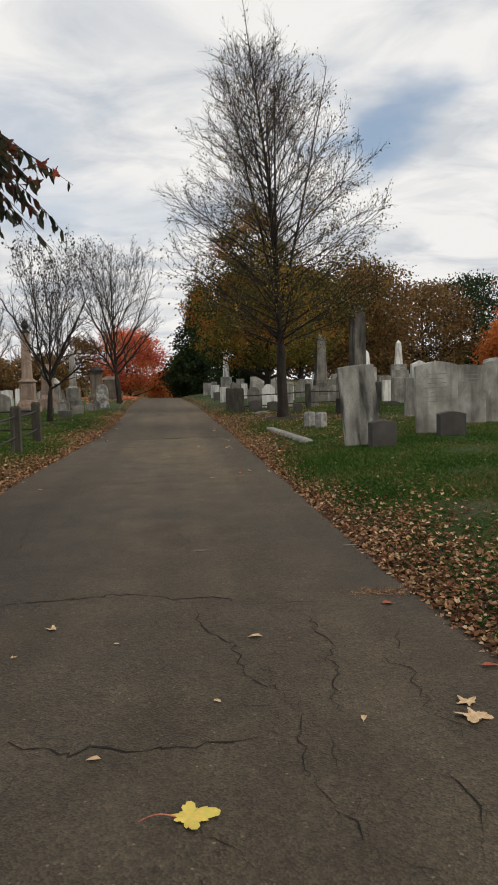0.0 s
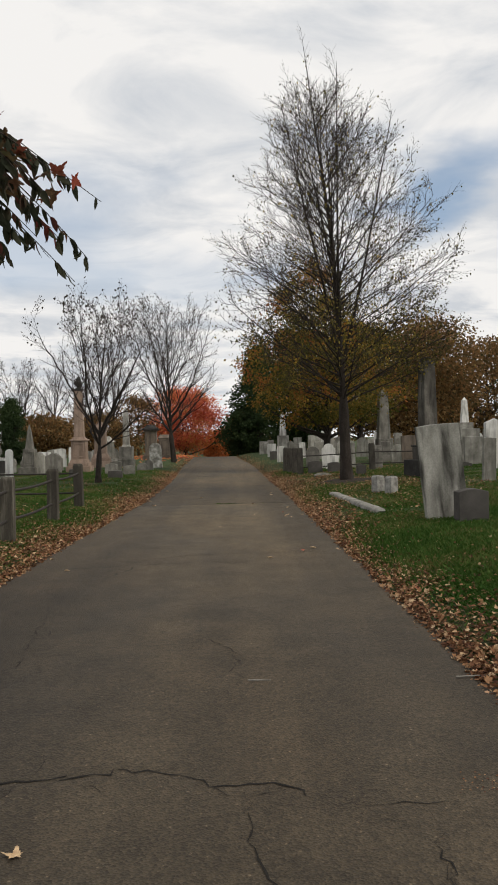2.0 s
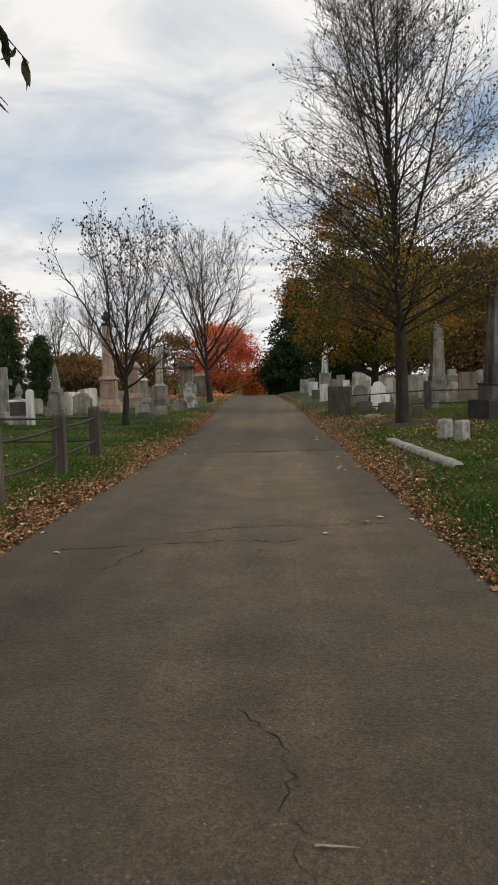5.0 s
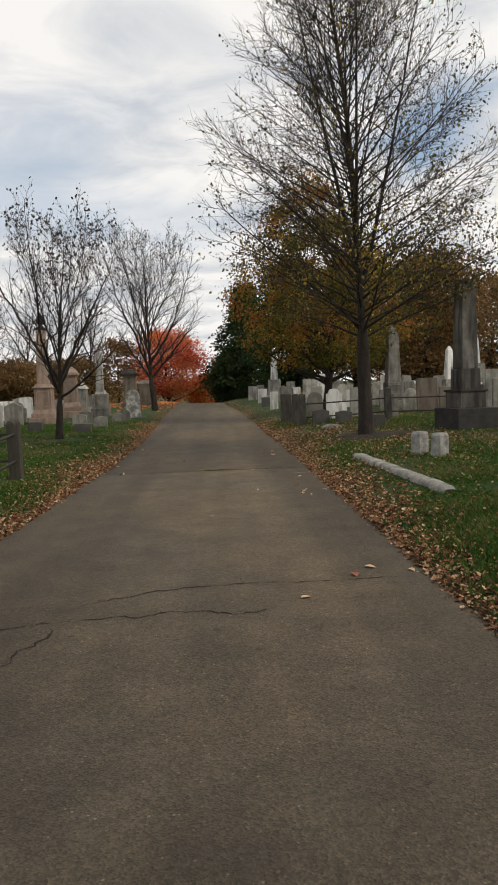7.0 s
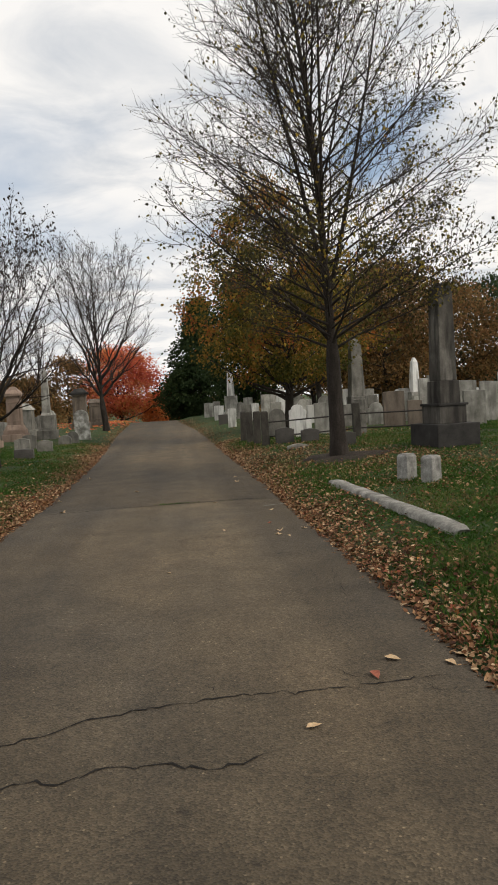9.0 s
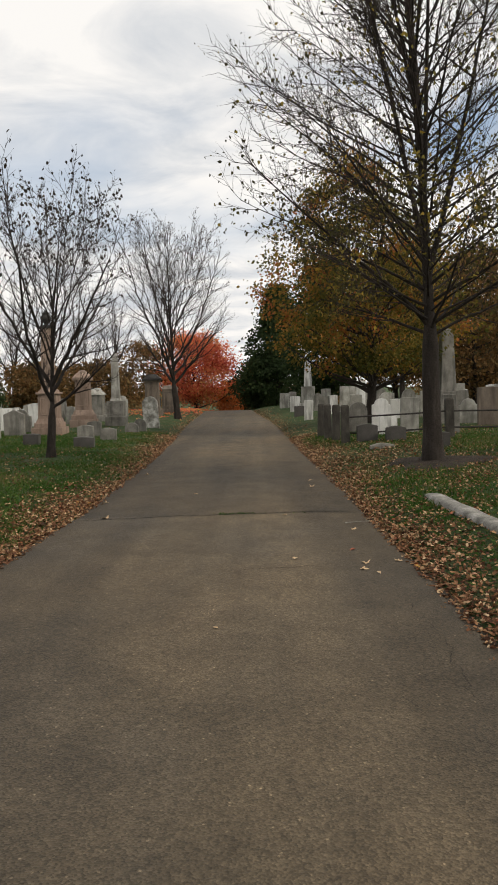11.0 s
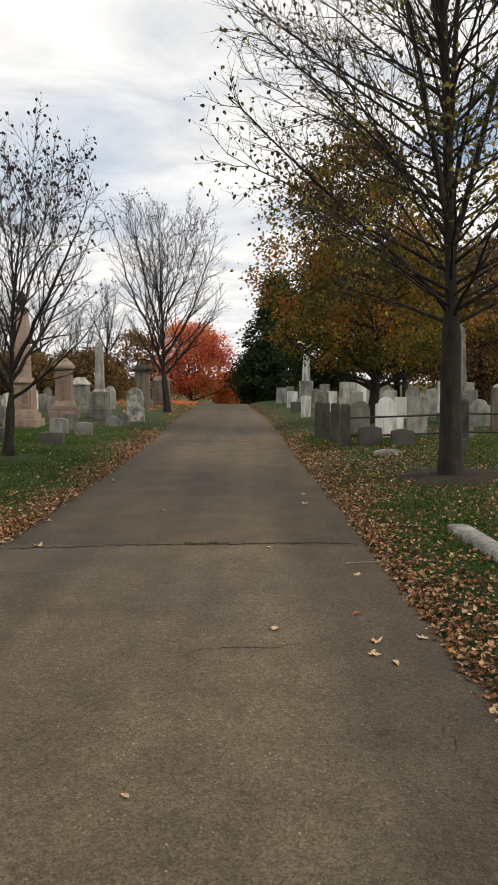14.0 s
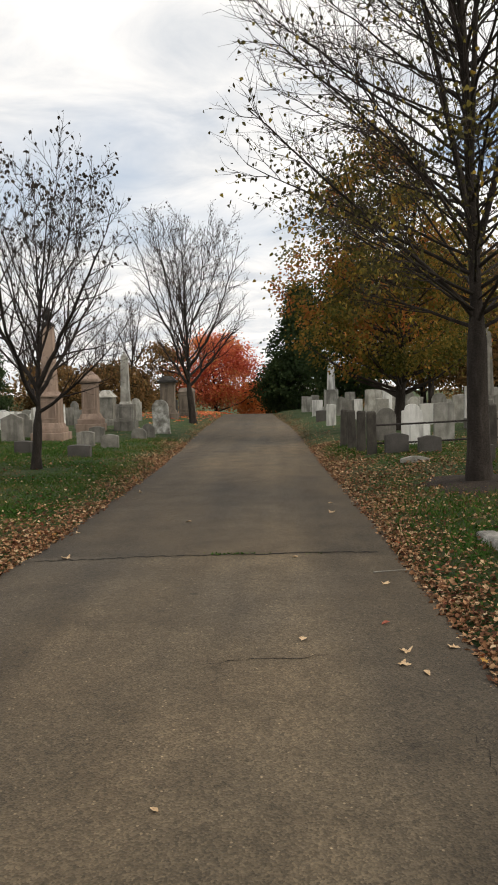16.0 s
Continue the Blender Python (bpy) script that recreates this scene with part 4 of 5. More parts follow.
def fence_of(label, posts, w, h, levels, r, sag, mat, runs):
    ob = thing("fence", label, "fence", pose(0, 0, 0))
    me = fence_post(w, h + 0.1, mat)
    spun = random.Random(4)
    for x, y in posts:
        part("post", me, ob, m=pose(x, y, gz(x, y) - 0.1, spun.uniform(-1.5, 1.5), spun.uniform(-1.5, 1.5), spun.uniform(-4, 4)))
    for i, j in runs:
        for z in levels:
            a, b = posts[i], posts[j]
            rail_between((*a, gz(*a) + z), (*b, gz(*b) + z), r, sag, ob, M_IRON)
    return ob


fence_of("low weathered timber post fence with dark cable rails", [(-2.9, 7.5), (-2.95, 9.95), (-3.13, 12.45), (-3.15, 14.95), (-3.22, 17.3), (-6.2, 17.7), (-9.1, 18.0), (-12.0, 18.3)], 0.18, 0.86, (0.7, 0.3), 0.02, 0.03, M_POST, [(0, 1), (1, 2), (2, 3), (3, 4), (4, 5), (5, 6), (6, 7)])
fence_of("low dark granite post fence with two iron rails", [(2.1, 27.1), (4.5, 26.9), (7.0, 26.7), (1.98, 28.1), (1.87, 29.0), (1.78, 30.1)], 0.2, 0.88, (0.62, 0.24), 0.022, 0.01, M_FENCESTONE, [(0, 1), (1, 2)])


# trees
def unit(v):
    return v / (np.linalg.norm(v) + 1e-9)


def limb(rng, p, d, length, r, steps, lift, wobble, tip=0.25):
    pts, rad = [np.array(p, float)], [r]
    d = unit(np.array(d, float))
    for k in range(steps):
        d = unit(d + np.array([0, 0, lift / steps]) + rng.normal(size=3) * wobble)
        pts.append(pts[-1] + d * length / steps)
        rad.append(r * (1 - (1 - tip) * (k + 1) / steps))
    return np.array(pts), np.array(rad)


def along(line, s):
    pts, rad = line
    k = s * (len(pts) - 1)
    i = min(int(k), len(pts) - 2)
    f = k - i
    return pts[i] * (1 - f) + pts[i + 1] * f, unit(pts[i + 1] - pts[i]), rad[i] * (1 - f) + rad[i + 1] * f


def aside(rng, d, angle):
    """A way that leaves d by that angle, any side."""
    q = rng.normal(size=3)
    q = unit(q - d * np.dot(q, d))
    return d * math.cos(angle) + q * math.sin(angle)


def ramify(rng, mother, count, start, angle, share, least, r_share, steps, lift, wobble, floor_r=0.004):
    out = []
    full = np.linalg.norm(np.diff(mother[0], axis=0), axis=1).sum()
    for k in range(count):
        s = start + (1 - start) * (k + rng.uniform(0, 1)) / count
        p, d, r = along(mother, min(s, 0.99))
        out.append(limb(rng, p, aside(rng, d, angle * rng.uniform(0.75, 1.25)), (full * share * (1.15 - s) + least) * rng.uniform(0.75, 1.2), max(r * r_share, floor_r), steps, lift, wobble))
    return out


def tree_thing(x, y, label, name="tree", group="", sink=0.05, rz=0):
    return thing(name, label, "tree", at(x, y, rz, sink=sink), group)


def straight(rng, p, az, lift, length, r, steps=12, turn_up=0.06, wobble=0.055, end=0.14):
    """A branch that leaves at the angle lift over the level and bends a little upward on its way."""
    pts, rad = [np.array(p, float)], [r]
    sway = rng.normal() * 0.1
    for k in range(steps):
        s = (k + 0.5) / steps
        e = min(lift + turn_up * s + rng.normal() * wobble, 1.5)
        a = az + sway * s + rng.normal() * wobble * 1.4
        pts.append(pts[-1] + np.array([math.cos(e) * math.cos(a), math.cos(e) * math.sin(a), math.sin(e)]) * length / steps)
        rad.append(r * (1 - (1 - end) * (s + 0.5 / steps) ** 0.85))
    return np.array(pts), np.array(rad)


def linden(x, y):
    rng = np.random.default_rng(5)
    ob = tree_thing(x, y, "tall conical linden, nearly bare, with sparse yellow-brown leaves")
    h = 11.7
    trunk = limb(rng, (0, 0, 0), (-0.02, 0, 1), h, 0.155, 24, 0.3, 0.014, 0.05)
    trunk[1][:2] *= (1.3, 1.06)
    trunk[1][5:] *= 0.66
    reach_z, reach_r = [1.8, 2.6, 3.5, 5.5, 7.1, 8.75, 10.4, 11.5, 12.1], [2.2, 3.0, 3.5, 3.45, 3.0, 2.3, 1.35, 0.65, 0.1]

    def reach(p, lift):
        """How far a branch may run before it leaves the crown's outline."""
        d = 0.4
        while d < 9 and math.hypot(p[0], p[1]) + d * math.cos(lift + 0.03) < float(np.interp(p[2] + d * math.sin(lift + 0.03), reach_z, reach_r, right=0.0)):
            d += 0.05
        return d

    leaders, first = [], []
    for z0, az, lift, r in [(3.0, 0.2, 1.34, 0.052), (3.4, 3.3, 1.33, 0.05), (4.1, 4.6, 1.38, 0.045), (4.7, 1.7, 1.39, 0.04), (5.4, 3.0, 1.36, 0.036)]:
        p, _, _ = along(trunk, z0 / h)
        leaders.append(straight(rng, p, az, lift, min(reach(p, lift), 11.4 - z0), r, 14, 0.04, 0.02, 0.1))
    total = 140
    for k in range(total):
        u = (k + rng.uniform(0, 0.9)) / total
        z0 = 2.1 + 7.7 * u ** 1.12
        az = k * 2.39996 + rng.uniform(-0.3, 0.3)
        lift = float(np.interp(z0, [1.9, 2.4, 3.2, 4.5, 6.5, 9.0], [0.42, 0.52, 0.6, 0.64, 0.68, 0.8])) + rng.normal() * 0.13
        p, _, r = along(trunk, z0 / h)
        length = reach(p, lift) * rng.uniform(0.78, 1.02) * (0.86 if z0 < 3.4 else 1.0)
        low = max(0.0, (3.4 - z0) / 1.5)
        thick = min(r * 0.5, 0.0056 * length + 0.004 + 0.009 * low)
        first.append(straight(rng, p, az, lift, length, thick * rng.uniform(0.75, 1.25), 12, 0.06 - 0.22 * low))
    for b in leaders:
        for k in range(5):
            q, d, r = along(b, 0.2 + 0.13 * k)
            lift = rng.uniform(0.7, 1.1)
            first.append(straight(rng, q, rng.uniform(0, 2 * math.pi), lift, min(reach(q, lift), 3.2) * rng.uniform(0.6, 1.0), min(r * 0.6, 0.018)))
    second = []
    for b in first:
        n_ = 4 + int(2.5 * np.linalg.norm(b[0][-1] - b[0][0]))
        second += ramify(rng, b, n_, 0.24, 0.62, 0.23, 0.4, 0.5, 6, 0.22, 0.08, 0.0064)
    for b in leaders + [trunk]:
        second += ramify(rng, b, 10, 0.5, 0.6, 0.06, 0.5, 0.4, 6, 0.4, 0.06, 0.005)
    third = []
    for b in second:
        third += ramify(rng, b, 6, 0.15, 0.62, 0.32, 0.22, 0.55, 3, 0.2, 0.12, 0.0041)
    v, f = tubes([trunk], 14)
    part("trunk", mesh_of("trunk", v, f, M_BARK, True), ob)
    for name, group_of, sides in (("limb", leaders, 8), ("branch", first, 6)):
        for b in group_of:
            v, f = tubes([b], sides)
            part(name, mesh_of(name, v, f, M_BARK, True), ob)
    v1, f1 = tubes(second, 4)
    v2, f2 = tubes(third, 3)
    part("twigwork", mesh_of("twigwork", np.concatenate([v1, v2]), np.concatenate([f1, f2 + len(v1)]), M_TWIG), ob)
    spots = []
    for b in third:
        q = b[0][-1]
        side = 0.5 + 0.5 * np.tanh(q[0] * 0.7)
        chance = 0.07 + 0.62 * math.exp(-((q[2] - 2.7) / 1.5) ** 2) + 0.22 * (0.35 + side) * math.exp(-((q[2] - 5.6) / 3.2) ** 2)
        for q in b[0][1:]:
            if rng.uniform() < chance:
                spots.append(q + rng.normal(size=3) * 0.035)
            if q[2] < 5.0 - 0.25 * math.hypot(q[0], q[1]) and rng.uniform() < 0.75:
                spots.append(q + rng.normal(size=3) * 0.12)
    way = np.tile([0, 0, -0.8], (len(spots), 1))
    v, f = scatter_leaves(rng, spots, 0.06, OVATE, way, 0, 0.6)
    part("crown", mesh_of("crown", v, f, M_LINDEN), ob, "sparse yellow-brown leaves")
    return ob


def vase_tree(x, y, h, seed, label, stem, limbs, spread, leaf_share, r0, leaf, lean=0.0):
    """A bare tree: a short stem, a leader and limbs that climb steeply into an egg-shaped crown."""
    rng = np.random.default_rng(seed)
    ob = tree_thing(x, y, label)
    trunk = limb(rng, (0, 0, 0), (lean, 0, 1), h * 0.93, r0, 18, 0.15, 0.035, 0.05)
    trunk[1][0] *= 1.3
    cut = max(2, int(18 * stem / (h * 0.93)) + 1)
    trunk[1][cut:] *= 0.6
    size = h / 6
    first, second, third = [], [], []
    for k in range(limbs):
        u = (k + rng.uniform(0, 0.8)) / limbs
        z0 = stem + (h * 0.62 - stem) * u ** 1.3
        az = k * 2.39996 + rng.uniform(-0.35, 0.35)
        lift = float(np.interp(u, [0, 0.3, 1], [0.62, 0.95, 1.12])) + rng.normal() * 0.12
        zt = z0 + 0.55 * (h - z0)
        rr = spread * math.sin(math.pi * min(0.96, max(0.3, zt / h))) ** 0.7 * rng.uniform(0.75, 1.05)
        length = min(rr / math.cos(lift + 0.1), (h * 0.97 - z0) / math.sin(lift + 0.1))
        p, _, r = along(trunk, z0 / (h * 0.93))
        first.append(straight(rng, p, az, lift, length, (r0 * 0.5 if k < 6 else min(r * 0.7, r0 * 0.4)) * rng.uniform(0.8, 1.1), 14, 0.25, 0.12, 0.1))
    for b in first:
        second += ramify(rng, b, 15, 0.15, 0.66, 0.3, 0.32 * size, 0.55, 6, 0.3, 0.11, 0.0074 * size)
    second += ramify(rng, trunk, 14, 0.55, 0.6, 0.06, 0.5 * size, 0.5, 6, 0.35, 0.1, 0.005 * size)
    for b in second:
        third += ramify(rng, b, 7, 0.12, 0.66, 0.32, 0.18 * size, 0.5, 3, 0.3, 0.12, 0.0046 * size)
    v, f = tubes([trunk], 10)
    part("trunk", mesh_of("trunk", v, f, M_BARK, True), ob)
    for b in first:
        v, f = tubes([b], 6)
        part("limb", mesh_of("limb", v, f, M_BARK, True), ob)
    v1, f1 = tubes(second, 4)
    v2, f2 = tubes(third, 3)
    part("twigwork", mesh_of("twigwork", np.concatenate([v1, v2]), np.concatenate([f1, f2 + len(v1)]), M_TWIG), ob)
    spots = [b[0][-1 - (i % 2)] + rng.normal(size=3) * 0.03 for i, b in enumerate(third) if rng.uniform() < leaf_share * (0.1 + 1.6 * (b[0][-1][2] / h) ** 4)]
    v, f = scatter_leaves(rng, spots, leaf, OVATE, np.tile([0, 0, -1.0], (len(spots), 1)), 0, 0.45)
    part("crown", mesh_of("crown", v, f, M_DARKLEAF), ob, "few withered dark leaves")
    return ob


def envelope(shape, u):
    """How wide the crown is at u, from its foot 0 to its top 1."""
    if shape == "cone":
        return (1 - u) ** 0.75 * min(1, 0.35 + u * 5)
    if shape == "maple":
        return float(np.interp(u, [0, 0.1, 0.3, 0.5, 0.68, 0.85, 0.95, 1], [0.6, 0.95, 1, 0.96, 0.68, 0.36, 0.16, 0.04]))
    if shape == "column":
        return min(1, 0.55 + 3 * u) * (1 - u ** 3) ** 0.7
    return math.sqrt(max(0.0, 1 - (2 * u - 0.85) ** 2 / 1.35)) * min(1, 0.4 + 3 * u)


def leafy_tree(x, y, h, width, low, seed, label, mat, shape="round", clumps=200, each=55, leaf=0.16, puff=0.32, r0=0.16, group="", bark=M_BARK):
    """A tree in leaf: trunk and limbs, and a crown of single leaves gathered in clumps with gaps between."""
    rng = np.random.default_rng(seed)
    ob = tree_thing(x, y, label, group=group)
    trunk = limb(rng, (0, 0, 0), (0, 0, 1), h * 0.86, r0, 10, 0.2, 0.03, 0.12)
    trunk[1][0] *= 1.3
    lines, spots, ways = [], [], []
    for k in range(clumps):
        u = rng.uniform(0, 1) ** 0.9 if shape != "maple" else 0.98 * (1 - rng.uniform(0, 1) ** 0.62)
        z = low + (h - low) * u
        a = rng.uniform(0, 2 * math.pi)
        lump = 1 + 0.22 * math.sin(3 * a + 5 * u + seed) + 0.16 * math.sin(7 * a - 9 * u)
        rr = width / 2 * envelope(shape, u) * math.sqrt(rng.uniform(0.12, 1)) * lump
        c = np.array([rr * math.cos(a) - (0.9 * u if shape == "maple" else 0.0), rr * math.sin(a), z])
        if k % 3 == 0:
            s = max(0.08, min(0.95, (z - 0.45 * rr - 0.2) / (h * 0.86)))
            p, d, r = along(trunk, s)
            mid = (p + c) / 2 + np.array([0, 0, -0.08 * rr])
            lines.append(([p, mid, c], [max(0.012, r * 0.4), max(0.009, r * 0.22), 0.005]))
        m = int(each * rng.uniform(0.5, 1.4))
        spots.append(c + rng.normal(size=(m, 3)) * np.array([puff, puff, puff * 0.62]))
    spots = np.concatenate(spots)
    v, f = tubes([trunk], 8)
    part("trunk", mesh_of("trunk", v, f, bark, True), ob)
    v, f = tubes(lines, 4)
    part("branchwork", mesh_of("branchwork", v, f, M_TWIG), ob)
    way = np.stack([spots[:, 0] * 0.25, spots[:, 1] * 0.25, np.full(len(spots), -0.5)], 1)
    way /= np.linalg.norm(way, axis=1)[:, None]
    v, f = scatter_leaves(rng, spots, leaf, DIAMOND if leaf > 0.2 else OVATE, way, 0, 0.6)
    part("crown", mesh_of("crown", v, f, mat), ob)
    return ob


linden(2.9, 21.85)


def soil_mound(x, y, r):
    """Bare trodden soil heaped round the foot of the tree."""
    v, f = [(x, y, gz(x, y) + 0.07)], []
    for k in range(1, 5):
        for i in range(24):
            a = i * math.pi / 12
            rr = r * k / 4 * (1 + 0.18 * math.sin(3 * a + 1) + 0.1 * math.sin(7 * a))
            px, py = x + rr * math.cos(a), y + rr * math.sin(a)
            v.append((px, py, gz(px, py) + 0.07 * (1 - (k / 4) ** 2) - (0.04 if k == 4 else 0)))
    for i in range(24):
        f.append((0, 1 + i, 1 + (i + 1) % 24, 0))
    quads = [(1 + k * 24 + i, 1 + (k + 1) * 24 + i, 1 + (k + 1) * 24 + (i + 1) % 24, 1 + k * 24 + (i + 1) % 24) for k in range(3) for i in range(24)]
    tri = [t[:3] for t in f] + [q[:3] for q in quads] + [(q[0], q[2], q[3]) for q in quads]
    thing("soil_mound", "dark bare soil heaped round the tree foot", "soil", pose(0, 0, 0), kind="structure", data=mesh_of("soil_mound", v, tri, M_SOIL, True))


soil_mound(3.0, 21.9, 1.05)
vase_tree(-4.4, 25.35, 5.75, 21, "small bare vase-shaped tree with few withered leaves", 1.1, 17, 2.7, 0.6, 0.095, 0.075)
vase_tree(-3.9, 46.0, 9.4, 8, "bare upright tree with purplish twigs beside the lane", 1.8, 22, 3.6, 0.35, 0.17, 0.085)
leafy_tree(3.85, 34.7, 9.5, 5.7, 1.9, 3, "dense young maple turning olive, orange and rust", M_MIXED, "maple", 430, 75, 0.1, 0.24, 0.17)
leafy_tree(-5.8, 80, 7.4, 8.2, 1.7, 14, "brilliant scarlet maple in full autumn colour", M_RED, "round", 170, 95, 0.2, 0.62, 0.2)
leafy_tree(-2.3, 84, 3.6, 4.2, 0.1, 15, "low orange bush beside the lane", M_ORANGE, "round", 110, 50, 0.24, 0.4, 0.08)
leafy_tree(1.9, 76, 10.9, 6.4, 0.3, 16, "dark green broad tree beside the lane", M_GREEN, "cone", 380, 60, 0.26, 0.45, 0.2)
leafy_tree(0.5, 78, 5.2, 4.2, 0.1, 20, "dark olive bush where the lane dips", M_GREEN, "round", 170, 60, 0.24, 0.42, 0.1)
leafy_tree(5.6, 66, 10.5, 7.0, 1.2, 17, "dark green tree with thick foliage", M_GREEN, "round", 280, 60, 0.26, 0.5, 0.2)
leafy_tree(9.5, 60, 9.5, 7.5, 1.4, 18, "rust-brown autumn tree behind the graves", M_BROWN, "round", 190, 48, 0.24, 0.5, 0.2)
leafy_tree(8.0, 50, 8.2, 6.5, 2.2, 19, "olive and orange autumn maple behind headstones", M_MIXED, "round", 150, 48, 0.2, 0.42, 0.18)
leafy_tree(13.5, 55, 9.0, 8.0, 1.2, 22, "rust-brown autumn tree behind the graves", M_BROWN, "round", 190, 85, 0.24, 0.8, 0.2)
leafy_tree(20.5, 62, 8.6, 9.5, 0.8, 23, "rust-brown autumn tree behind the graves", M_BROWN, "round", 220, 60, 0.24, 0.5, 0.22)
leafy_tree(27.0, 68, 10.2, 9.0, 0.8, 24, "dark green spreading tree behind the graves", M_GREEN, "round", 200, 75, 0.24, 0.55, 0.24)
leafy_tree(23.6, 52, 4.9, 4.2, 0.6, 25, "bright orange maple among dark trees", M_ORANGE, "round", 200, 55, 0.22, 0.4, 0.14)
leafy_tree(29.0, 58, 11.2, 6.0, 3.0, 26, "thin reddish autumn tree behind the graves", M_RED, "round", 120, 45, 0.26, 0.5, 0.18)
leafy_tree(17.0, 70, 8.4, 8.0, 0.6, 27, "rust-brown autumn tree behind the graves", M_BROWN, "round", 240, 55, 0.3, 0.6, 0.2)
leafy_tree(-14.97, 45, 5.0, 1.35, 0.1, 31, "dark columnar evergreen behind the headstones", M_GREEN, "column", 170, 90, 0.09, 0.16, 0.1)
leafy_tree(-13.2, 45, 3.9, 1.7, 0.1, 32, "dark columnar evergreen behind the headstones", M_GREEN, "column", 170, 90, 0.09, 0.16, 0.1)
leafy_tree(-24.0, 62, 9.8, 7.0, 0.8, 33, "large olive-brown tree beyond the monuments", M_BROWN, "round", 260, 55, 0.3, 0.55, 0.24)
leafy_tree(-31.0, 66, 12.0, 10.0, 0.8, 34, "large olive-green tree beyond the monuments", M_GREEN, "round", 240, 55, 0.32, 0.6, 0.24)
vase_tree(-20.5, 72, 9.3, 43, "bare grey tree against the sky", 2.0, 12, 3.4, 0.25, 0.17, 0.14)
vase_tree(-15.5, 76, 8.8, 44, "bare grey tree against the sky", 2.0, 12, 3.2, 0.25, 0.17, 0.14)
vase_tree(-25.5, 70, 8.6, 45, "bare grey tree against the sky", 2.0, 12, 3.2, 0.25, 0.17, 0.14)
leafy_tree(-10.5, 78, 6.6, 5.0, 1.6, 37, "thin brown tree against the sky", M_BROWN, "round", 90, 40, 0.24, 0.45, 0.14)
leafy_tree(-12.8, 70, 3.9, 6.0, 0.3, 38, "low russet tree behind the monuments", M_BROWN, "round", 170, 50, 0.24, 0.45, 0.12)
leafy_tree(-17.5, 68, 3.7, 6.0, 0.2, 39, "low russet tree behind the monuments", M_BROWN, "round", 170, 50, 0.24, 0.45, 0.12)
vase_tree(-11.5, 70, 9.5, 41, "bare grey tree against the sky", 2.0, 8, 2.6, 0.1, 0.16, 0.16)
vase_tree(-18.0, 74, 10.5, 42, "bare grey tree against the sky", 2.2, 8, 3.2, 0.1, 0.18, 0.16)


def far_woods():
    """The wooded ridge that closes the view."""
    rng = np.random.default_rng(77)
    for name, mat, a0, a1, top, seed in [("far_woods", M_BROWN, -52, 8, 4.6, 1), ("far_woods", M_BROWN, 10, 55, 9.0, 2), ("far_woods", M_GREEN, 14, 75, 8.0, 3), ("far_woods", M_BROWN, -85, -50, 9.0, 4)]:
        spots = []
        for k in range(420):
            a = radians(rng.uniform(a0, a1))
            dist = rng.uniform(92, 125)
            x, y = dist * math.sin(a), dist * math.cos(a)
            hh = top * (0.75 + 0.25 * math.sin(a * 37 + seed) * math.sin(a * 13)) * rng.uniform(0.05, 1) ** 0.7
            c = np.array([x, y, float(fall(y)) + hh + 0.4])
            spots.append(c + rng.normal(size=(46, 3)) * (0.9, 0.9, 0.7))
        v, f = scatter_leaves(rng, np.concatenate(spots), 0.42, DIAMOND)
        thing(name, "wooded ridge in russet and dark green autumn colour", "woods", pose(0, 0, 0), kind="stuff", data=mesh_of(name, v, f, mat))


far_woods()


